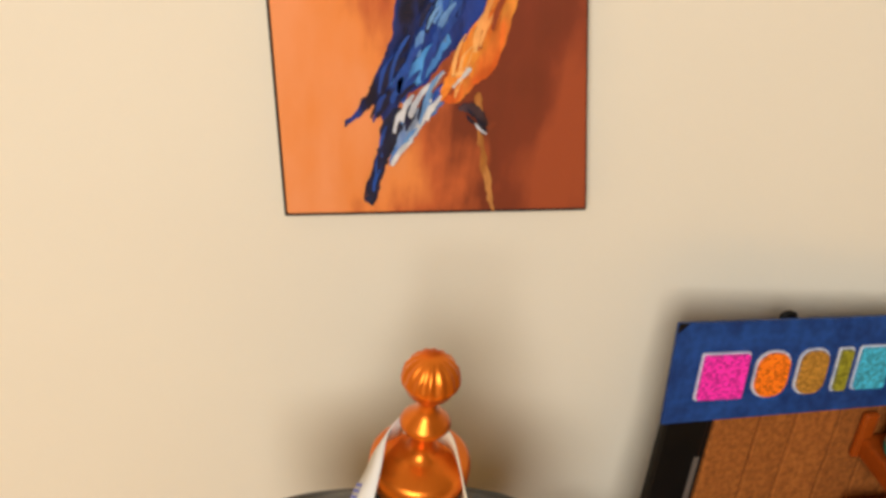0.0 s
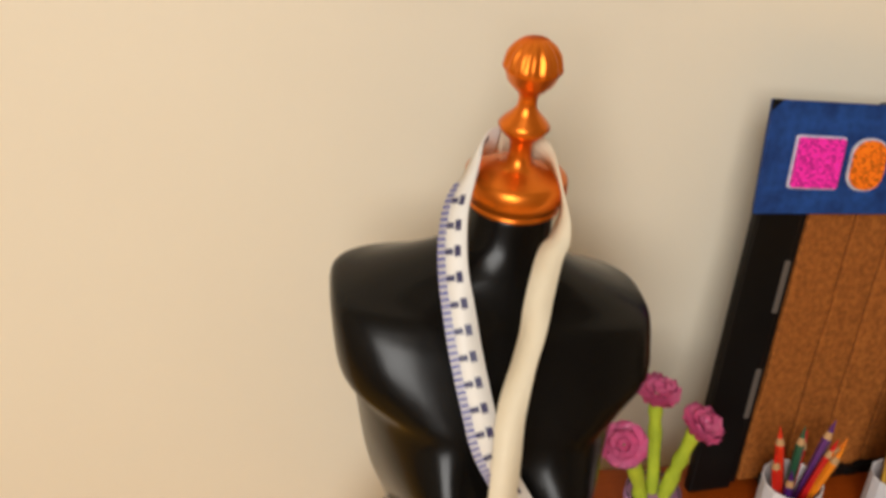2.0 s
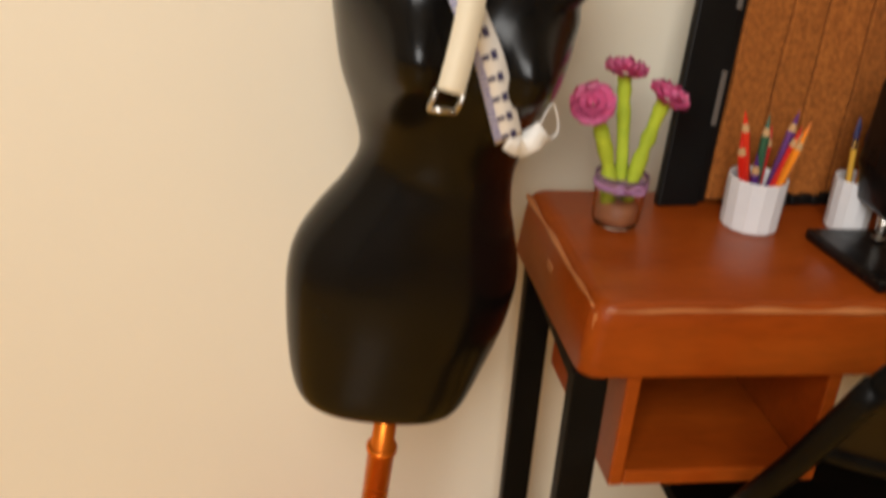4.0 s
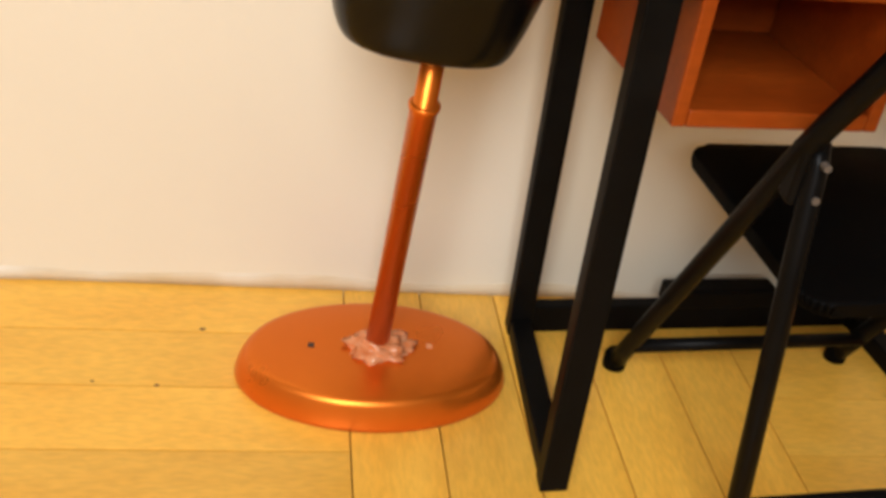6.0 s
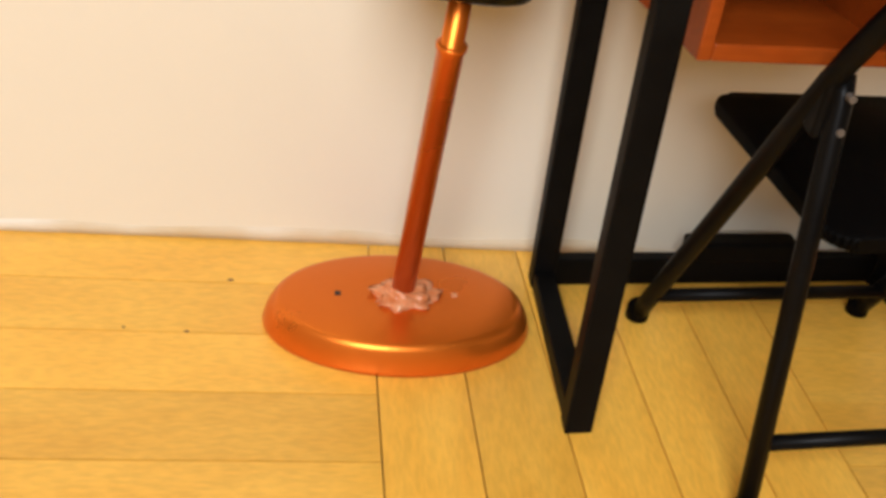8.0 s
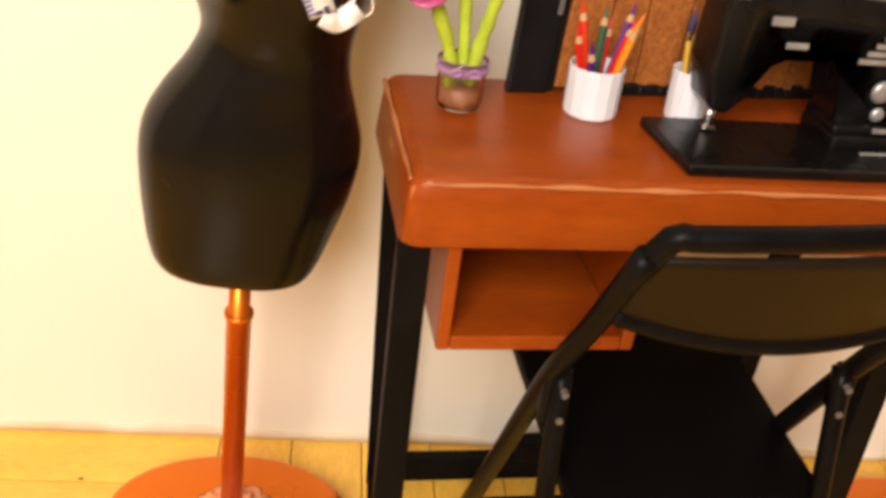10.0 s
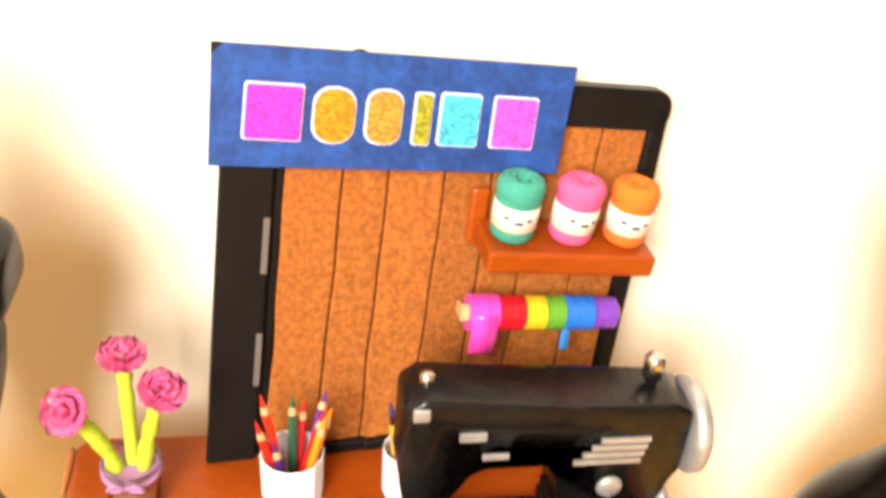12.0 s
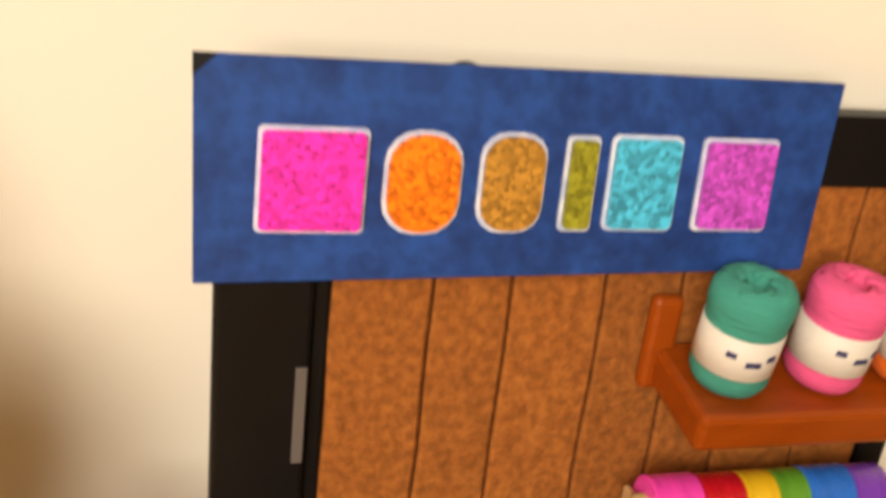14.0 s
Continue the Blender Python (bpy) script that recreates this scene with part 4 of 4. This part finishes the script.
def profile(pts, y0, y1, bevel):
    bm = bmesh.new()
    lo = [bm.verts.new((x, y0, z)) for x, z in pts]
    hi = [bm.verts.new((x, y1, z)) for x, z in pts]
    bm.faces.new(lo)
    bm.faces.new(hi[::-1])
    fs = []
    for i in range(len(pts)):
        fs.append(bm.faces.new((lo[i], lo[(i + 1) % len(pts)], hi[(i + 1) % len(pts)], hi[i])))
    bmesh.ops.bevel(bm, geom=bm.edges[:], offset=bevel, segments=3, affect="EDGES", profile=0.5)
    return bm


part("arm", profile([(0.21, 0.45), (0.25, 0.22), (0.36, 0.19), (0.46, 0.30), (0.52, 0.52), (0.62, 0.57), (0.94, 0.57), (1.01, 0.46), (1.02, 0.08), (1.46, 0.08), (1.50, 0.30), (1.62, 0.44), (1.63, 0.82), (1.52, 0.88), (0.95, 0.90), (0.30, 0.97), (0.21, 0.90)], 0.40, 0.72, 0.035), MACHINE, mach, smooth=True)
bm = bmesh.new()
box(bm, (1.24, 0.48, 0.10), (0.52, 0.4, 0.09), 0.02)
box(bm, (1.24, 0.52, 0.16), (0.48, 0.36, 0.06), 0.02)
part("pillar_foot", bm, MACHINE, mach)
bm = bmesh.new()
lathe(bm, ((0.12, 0.0), (0.215, 0.01), (0.245, 0.03), (0.245, 0.075), (0.215, 0.10), (0.13, 0.115), (0.10, 0.13)), 36)
bmesh.ops.transform(bm, matrix=Matrix.Translation((1.625, 0.56, 0.62)) @ Matrix.Rotation(radians(90), 4, "Y"), verts=bm.verts)
part("hand_wheel", bm, SILVERPAINT, mach, "bright steel hand wheel", True)
bm = bmesh.new()
lathe(bm, ((0.05, 0.0), (0.06, 0.06), (0.11, 0.065), (0.115, 0.10), (0.09, 0.12)), 28)
bmesh.ops.transform(bm, matrix=Matrix.Translation((1.49, 0.48, 0.17)) @ Matrix.Rotation(radians(90), 4, "Y"), verts=bm.verts)
part("winder_wheel", bm, SILVERPAINT, mach, "small steel wheel", True)
bm = bmesh.new()
lathe(bm, ((0.03, 0.0), (0.032, 0.06), (0.05, 0.065), (0.052, 0.17), (0.04, 0.19), (0.02, 0.195)), 20, (1.44, 0.58, 0.86))
part("spool_pin", bm, STEEL, mach, "steel spool pin", True)
bm = bmesh.new()
lathe(bm, ((0.035, 0.0), (0.04, 0.02), (0.035, 0.05), (0.015, 0.065)), 16, (0.33, 0.56, 0.95))
part("pressure_knob", bm, STEEL, mach, smooth=True)
bm = bmesh.new()
box(bm, (0.29, 0.40, 0.89), (0.08, 0.03, 0.07), 0.01)
part("thread_guide", bm, SILVERPAINT, mach)
bm = bmesh.new()
tube(bm, [(0.31, 0.50, 0.22), (0.31, 0.50, 0.13), (0.31, 0.49, 0.09)], [0.035, 0.03, 0.02], 12)
part("needle_bar", bm, STEEL, mach, smooth=True)
bm = bmesh.new()
box(bm, (0.31, 0.49, 0.085), (0.08, 0.06, 0.02), 0.006)
part("presser_foot", bm, STEEL, mach)
for i in range(4):
    bm = bmesh.new()
    z = 0.69 - 0.045 * i
    a0 = 1.17 - 0.05 * i
    box(bm, ((a0 + 1.42) / 2, 0.392, z), (1.42 - a0 - 0.02 * i, 0.02, 0.03), 0.004)
    part("silver_stripe", bm, SILVERPAINT, mach, "silver painted stripe")
for x, z, r in ((1.26, 0.38, 0.07), (1.275, 0.245, 0.045)):
    bm = bmesh.new()
    lathe(bm, ((r * 0.9, 0.0), (r, 0.012), (r * 0.8, 0.03), (r * 0.3, 0.035)), 24)
    bmesh.ops.transform(bm, matrix=Matrix.Translation((x, 0.405, z)) @ Matrix.Rotation(radians(90), 4, "X"), verts=bm.verts)
    part("dial", bm, SILVERPAINT, mach, "silver painted dial", True)
for c, s in (((0.66, 0.393, 0.62), (0.13, 0.02, 0.035)), ((0.54, 0.393, 0.75), (0.13, 0.02, 0.05)), ((1.36, 0.33, 0.17), (0.24, 0.02, 0.03)), ((1.28, 0.22, 0.075), (0.3, 0.03, 0.012))):
    bm = bmesh.new()
    box(bm, c, s, 0.005)
    part("silver_plate", bm, SILVERPAINT, mach, "rubbed silver plate")

# ---- flower jar ----
jar = thing("flower_jar", "clear jar of copper gravel holding three pink paper flowers", "vase", at(0.37, -1.10, DESK_TOP))
bm = bmesh.new()
lathe(bm, ((0.11, 0.0), (0.13, 0.01), (0.142, 0.05), (0.15, 0.28), (0.158, 0.31), (0.15, 0.315), (0.14, 0.28), (0.132, 0.05), (0.12, 0.02), (0.01, 0.018)), 32)
part("jar", bm, GLASS, jar, smooth=True)
bm = bmesh.new()
lathe(bm, ((0.10, 0.022), (0.122, 0.03), (0.128, 0.06), (0.130, 0.12), (0.09, 0.15), (0.02, 0.155)), 24)
for v in bm.verts:
    v.co += 0.008 * Vector((noise.noise(v.co * 9), noise.noise(v.co * 9 + Vector((3, 0, 0))), noise.noise(v.co * 9 + Vector((0, 5, 0)))))
part("gravel", bm, SAND, jar, "copper coloured gravel filling", True)
bm = bmesh.new()
lathe(bm, ((0.152, 0.235), (0.160, 0.24), (0.160, 0.262), (0.152, 0.267)), 28)
for s in (-1, 1):
    tube(bm, smooth_path([(0.0, -0.16, 0.25), (s * 0.05, -0.18, 0.30), (s * 0.09, -0.175, 0.26), (s * 0.02, -0.165, 0.25)], 4), 0.010, 6)
part("ribbon_bow", bm, PURPLERIBBON, jar, "violet ribbon tied round the jar", True)
random.seed(5)
for (bx_, by_), (tx, ty, tz), face in (((-0.06, -0.02), (-0.25, -0.08, 0.72), (-0.3, -0.75, 0.6)), ((0.0, 0.05), (-0.03, 0.18, 0.84), (0.05, -0.15, 1.0)), ((0.05, 0.0), (0.18, 0.02, 0.75), (0.35, -0.3, 0.9))):
    bm = bmesh.new()
    top = Vector((tx, ty, tz))
    pts = smooth_path([(bx_, by_, 0.12), (bx_ * 1.6, by_, 0.36), top * 0.8 + Vector((bx_, by_, 0.4)) * 0.2, top], 6)
    tube(bm, pts, [0.034 + 0.014 * random.random() for _ in pts], 9)
    stem = part("stem", bm, LIME, jar, "lime green fuzzy stem", True)
    n = Vector(face).normalized()
    qn = n.to_track_quat("Z", "Y").to_matrix().to_4x4()
    head = Matrix.Translation(top + n * 0.01) @ qn
    for ringi, (cnt, rr, tilt, sz) in enumerate(((9, 0.08, 4, 0.085), (6, 0.05, 16, 0.06), (3, 0.02, 35, 0.04))):
        for k in range(cnt):
            a = 2 * math.pi * k / cnt + ringi * 0.4 + random.uniform(-0.15, 0.15)
            bm = bmesh.new()
            nn, mm = 5, 5
            vs = []
            for i in range(nn + 1):
                row = []
                for j in range(mm + 1):
                    u, w = i / nn, (j / mm - 0.5) * 2
                    wd = sz * math.sin(math.pi * (0.12 + 0.76 * u)) ** 0.7
                    row.append(bm.verts.new((u * sz * 1.25, w * wd, 0.02 * w * w + 0.02 * u * u + 0.012 * math.sin(5 * w + k) * u)))
                vs.append(row)
            for i in range(nn):
                for j in range(mm):
                    bm.faces.new((vs[i][j], vs[i + 1][j], vs[i + 1][j + 1], vs[i][j + 1]))
            bmesh.ops.solidify(bm, geom=bm.faces[:], thickness=0.004)
            m = head @ Matrix.Translation((0, 0, 0.012 * ringi)) @ Matrix.Rotation(a, 4, "Z") @ Matrix.Translation((rr * 0.25, 0, 0)) @ Matrix.Rotation(radians(-tilt), 4, "Y")
            bmesh.ops.transform(bm, matrix=m, verts=bm.verts)
            part("petal", bm, PINKFOIL, stem, smooth=True)

# ---- pencil cups ----


def cup(name, label, x, y, r, h, spin):
    c = thing(name, label, "cup", at(x, y, DESK_TOP, 0, 0, spin))
    bm = bmesh.new()
    lathe(bm, ((r * 0.93, 0.0), (r * 0.97, 0.01), (r, h - 0.006), (r * 0.985, h), (r * 0.94, h - 0.004), (r * 0.90, 0.03), (0.01, 0.028)), 14)
    for v in bm.verts:
        v.co.x *= 1 + 0.03 * noise.noise(v.co * 4)
    part("paper_cup", bm, PAPER, c)
    return c


def pencil(x, y, tilt, spin, length, colour, z, r=0.026, brush=False):
    p = thing("paint_brush" if brush else "coloured_pencil", ("thin wooden paint brush with dark bristles" if brush else "short sharpened coloured pencil") + " in the white cup", "brush" if brush else "pencil",
              at(x, y, z, 0, tilt, spin), "brushes in the cup" if brush else "pencils in the cup")
    m = material("pencil_paint", colour, rough=0.35, scale=40, coat=0.3)
    bm = bmesh.new()
    lathe(bm, ((r * 0.9, 0.0), (r, 0.005), (r, length - 0.002), (r * 0.98, length)), 6 if not brush else 10)
    part("barrel", bm, m, p)
    bm = bmesh.new()
    if brush:
        lathe(bm, ((r * 0.9, length + 0.002), (r * 0.9, length + 0.06)), 10)
        part("ferrule", bm, STEEL, p, "steel ferrule")
        bm = bmesh.new()
        lathe(bm, ((r * 0.8, length + 0.062), (r * 0.95, length + 0.09), (r * 0.3, length + 0.15)), 10)
        part("bristles", bm, INK, p, "dark bristles")
    else:
        lathe(bm, ((r * 0.97, length + 0.001), (r * 0.62, length + 0.045)), 10)
        part("sharpened_wood", bm, WOODTIP, p, "bare sharpened wood")
        bm = bmesh.new()
        lathe(bm, ((r * 0.61, length + 0.046), (r * 0.08, length + 0.125)), 8)
        part("lead", bm, m, p)
    return p


CX, CY = 1.21, -1.03
cup("pencil_cup", "white faceted paper cup holding short coloured pencils", CX, CY, 0.175, 0.315, 8)
for dx, dy, tilt, spin, ln, c in ((-0.07, -0.05, 11, 190, 0.50, (0.70, 0.02, 0.01)), (-0.04, -0.02, 9, 170, 0.62, (0.75, 0.035, 0.01)), (-0.03, -0.09, 8, 215, 0.40, (0.07, 0.015, 0.16)), (0.0, 0.02, 2, 90, 0.58, (0.02, 0.10, 0.05)),
                                  (0.02, -0.08, 12, 12, 0.56, (0.62, 0.012, 0.012)), (0.05, -0.03, 12, 350, 0.60, (0.9, 0.22, 0.01)), (0.07, 0.02, 9, 20, 0.62, (0.12, 0.03, 0.18)), (0.07, -0.06, 10, 340, 0.56, (0.92, 0.26, 0.01)), (0.03, 0.06, 6, 60, 0.5, (0.5, 0.012, 0.015))):
    pencil(CX + dx * 0.7, CY + dy * 0.7, tilt * 1.3, spin, ln - 0.06, c, DESK_TOP + 0.033)
CX2, CY2 = 1.835, -1.0
cup("brush_cup", "white narrow paper cup holding small paint brushes", CX2, CY2, 0.132, 0.325, 3)
for dx, dy, tilt, spin, ln, c in ((-0.04, -0.02, 6, 185, 0.48, (0.75, 0.42, 0.05)), (0.0, -0.04, 3, 100, 0.52, (0.7, 0.36, 0.05)), (0.04, 0.0, 7, 10, 0.50, (0.75, 0.4, 0.04)), (0.02, 0.04, 5, 40, 0.56, (0.6, 0.03, 0.02)), (-0.02, 0.03, 4, 150, 0.5, (0.5, 0.3, 0.1))):
    pencil(CX2 + dx, CY2 + dy, tilt, spin, ln, c, DESK_TOP + 0.033, 0.018, True)

# ---- measuring tape round the mannequin's neck ----
tape = thing("measuring_tape", "cream cloth measuring tape hung round the mannequin's neck", "measuring tape", AXIS)
LEFT = [(-0.05, 0.15, 3.68), (-0.15, 0.05, 3.68), (-0.20, -0.07, 3.63), (-0.255, -0.185, 3.54), (-0.27, -0.28, 3.44), (-0.262, -0.37, 3.335), (-0.235, -0.46, 3.225), (-0.20, -0.556, 3.095), (-0.14, -0.655, 2.92), (-0.082, -0.71, 2.77), (0.01, -0.735, 2.62), (0.111, -0.735, 2.465), (0.207, -0.695, 2.274), (0.293, -0.64, 2.105)]
RIGHT = [(0.05, 0.15, 3.68), (0.13, 0.05, 3.68), (0.165, -0.038, 3.632), (0.19, -0.132, 3.54), (0.17, -0.235, 3.448), (0.128, -0.297, 3.394), (0.082, -0.422, 3.278), (0.055, -0.52, 3.18), (0.014, -0.617, 3.083), (-0.03, -0.737, 2.963), (-0.04, -0.831, 2.836), (-0.046, -0.91, 2.69), (-0.065, -0.976, 2.523), (-0.085, -1.024, 2.39)]
LS = [(0.1, 0.1, 1), (0.2, -0.2, 0.9), (0.3, -0.5, 0.7), (0.5, -0.8, 0.3), (0.65, -0.75, 0.1), (0.75, -0.65, 0.1), (0.9, -0.4, 0.1), (1, -0.2, 0.1), (1, -0.1, 0.25), (1, 0, 0.35), (1, 0, 0.4), (1, 0, 0.4), (1, 0, 0.5), (1, 0, 0.6)]
RS = [(0.1, 0.1, 1), (-0.1, -0.2, 0.9), (-0.2, -0.5, 0.7), (-0.1, -0.9, 0.2), (0.3, -0.9, 0.0), (0.7, -0.7, 0), (0.9, -0.4, 0), (0.6, -0.8, 0), (0.5, -0.85, 0), (0.9, -0.4, 0), (1, -0.1, 0), (1, 0, 0), (1, 0, 0), (1, -0.05, 0)]


def strand(pts, sides):
    return smooth_path(pts, 6), [v.normalized() for v in smooth_path(sides, 6)]


lp, ls = strand(LEFT, LS)
rp_, rs = strand(RIGHT, RS)
TW = 0.128
bm = bmesh.new()
ribbon(bm, lp, ls, TW, 0.007)
part("tape_strand", bm, TAPEFACE, tape, "white printed face with blue ticks", True)
bm = bmesh.new()
ribbon(bm, rp_, rs, TW * 0.86, 0.007)
part("tape_strand", bm, CREAM, tape, "plain cream back", True)
bm = bmesh.new()
ribbon(bm, smooth_path([(-0.05, 0.15, 3.68), (0.0, 0.165, 3.685), (0.05, 0.15, 3.68)], 4), [Vector((0.0, 0.1, 1))] * 9, TW, 0.007)
part("tape_back", bm, CREAM, tape, smooth=True)


def face_normal(path, sides, i):
    d = (path[min(i + 1, len(path) - 1)] - path[max(i - 1, 0)]).normalized()
    s = (sides[i] - d * sides[i].dot(d)).normalized()
    n = d.cross(s)
    return d, s, n if n.y < 0 else -n


def along(path, sides, dist):
    run = 0
    for i in range(1, len(path)):
        st = (path[i] - path[i - 1]).length
        if run + st >= dist:
            p = path[i - 1].lerp(path[i], (dist - run) / st)
            return p, *face_normal(path, sides, i)
        run += st
    return None


ticks = bmesh.new()
k = 0
while True:
    got = along(lp, ls, 0.12 + 0.0255 * k)
    if not got:
        break
    p, d, s, n = got
    m = Matrix(((s.x, d.x, n.x, 0), (s.y, d.y, n.y, 0), (s.z, d.z, n.z, 0), (0, 0, 0, 1)))
    long_ = k % 4 == 0
    ln = 0.05 if long_ else 0.034
    box(ticks, (0, 0, 0), (ln, 0.014, 0.003), 0, Matrix.Translation(p - s * (TW / 2 - ln / 2) + n * 0.0052) @ m)
    if long_:
        mark = bmesh.new()
        box(mark, (0, 0, 0), (0.026, 0.042, 0.003), 0, Matrix.Translation(p + s * 0.026 + n * 0.0052) @ m)
        box(mark, (0, 0, 0), (0.034, 0.022, 0.003), 0, Matrix.Translation(p - s * 0.012 + n * 0.0056) @ m)
        part("printed_bar", mark, INK, tape)
    k += 1
tagged(part("tick_scale", ticks, TICK, tape, "blue printed tick scale"), kind="stuff")
# curled end with a thread and a metal tip
bm = bmesh.new()
path = smooth_path([(0.293, -0.64, 2.105), (0.355, -0.625, 2.08), (0.41, -0.63, 2.12), (0.45, -0.62, 2.16)], 5)
ribbon(bm, path, [Vector((0.3, 0.2, 1))] * len(path), TW * 0.8, 0.02)
part("curled_end", bm, TAPEFACE, tape, smooth=True)
bm = bmesh.new()
tube(bm, smooth_path([(0.42, -0.63, 2.18), (0.46, -0.61, 2.28), (0.50, -0.60, 2.23), (0.52, -0.60, 2.15), (0.47, -0.62, 2.11)], 5), 0.0045, 6)
part("thread_loop", bm, WHITE, tape, smooth=True)
bm = bmesh.new()
path = smooth_path([(-0.085, -1.024, 2.395), (-0.095, -1.034, 2.355), (-0.105, -1.03, 2.315)], 4)
for s in (-1, 1):
    tube(bm, [p + Vector((s * 0.055, 0, 0)) for p in path], 0.010, 8)
tube(bm, [path[-1] + Vector((-0.058, 0, 0)), path[-1] + Vector((0.058, 0, 0))], 0.012, 8)
part("metal_tip", bm, STEEL, tape, "open steel end clip", True)

# ---- parquet strips ----
P = 0.615
GAPW = 0.011
LEN = 5 * P


def strip_mesh(name):
    bm = bmesh.new()
    box(bm, (0, 0, -0.05), (P - GAPW, LEN - GAPW, 0.1))
    bmesh.ops.transform(bm, matrix=Matrix.Scale(DM, 4), verts=bm.verts)
    me = bpy.data.meshes.new(name)
    bm.to_mesh(me)
    bm.free()
    me.materials.append(PARQUET)
    return me


floor = bpy.data.objects["floor"]
strip = strip_mesh("parquet_strip")
far_verts, far_faces = [], []
KNOTS = ((-2.25, -0.58, 0.017), (-2.50, -1.22, 0.014), (-2.93, -1.19, 0.010))


def lay(x, y, turn):
    m = at(x, y, 0, 0, 0, turn)
    if abs(x) < 10 and y > -13:
        ob = new("parquet_strip", strip)
        ob.parent = floor
        ob.matrix_basis = m
        return
    base = len(far_verts)
    far_verts.extend(tuple(m @ v.co) for v in strip.vertices)
    far_faces.extend(tuple(base + i for i in f.vertices) for f in strip.polygons)


def knot(x, y, r):
    bm = bmesh.new()
    lathe(bm, ((r, 0.0), (r * 0.9, 0.002), (r * 0.4, 0.003)), 10)
    for v in bm.verts:
        v.co.x *= 1.5
    ob = part("knot", bm, KNOT, floor, "small dark knot in the wood")
    ob.matrix_basis = at(x, y, 0.001)


KNOT = material("dark_wood_knot", (0.24, 0.10, 0.025), rough=0.5, scale=60)
for x, y, r in KNOTS:
    knot(x, y, r)

# blocks of five strips, laid by turns along and across the room
X0, Y0 = -1.19, 0.0
for bi in range(-6, 7):
    for bj in range(0, 8):
        ox, oy = X0 + bi * LEN, Y0 - bj * LEN
        for k in range(5):
            if (bi + bj) % 2:
                lay(ox + LEN / 2, oy - (k + 0.5) * P, 90)
            else:
                lay(ox + (k + 0.5) * P, oy - LEN / 2, 0)
me = bpy.data.meshes.new("far_parquet")
me.from_pydata(far_verts, [], far_faces)
me.materials.append(PARQUET)
far = tagged(new("far_parquet", me), kind="stuff")
far.parent = floor
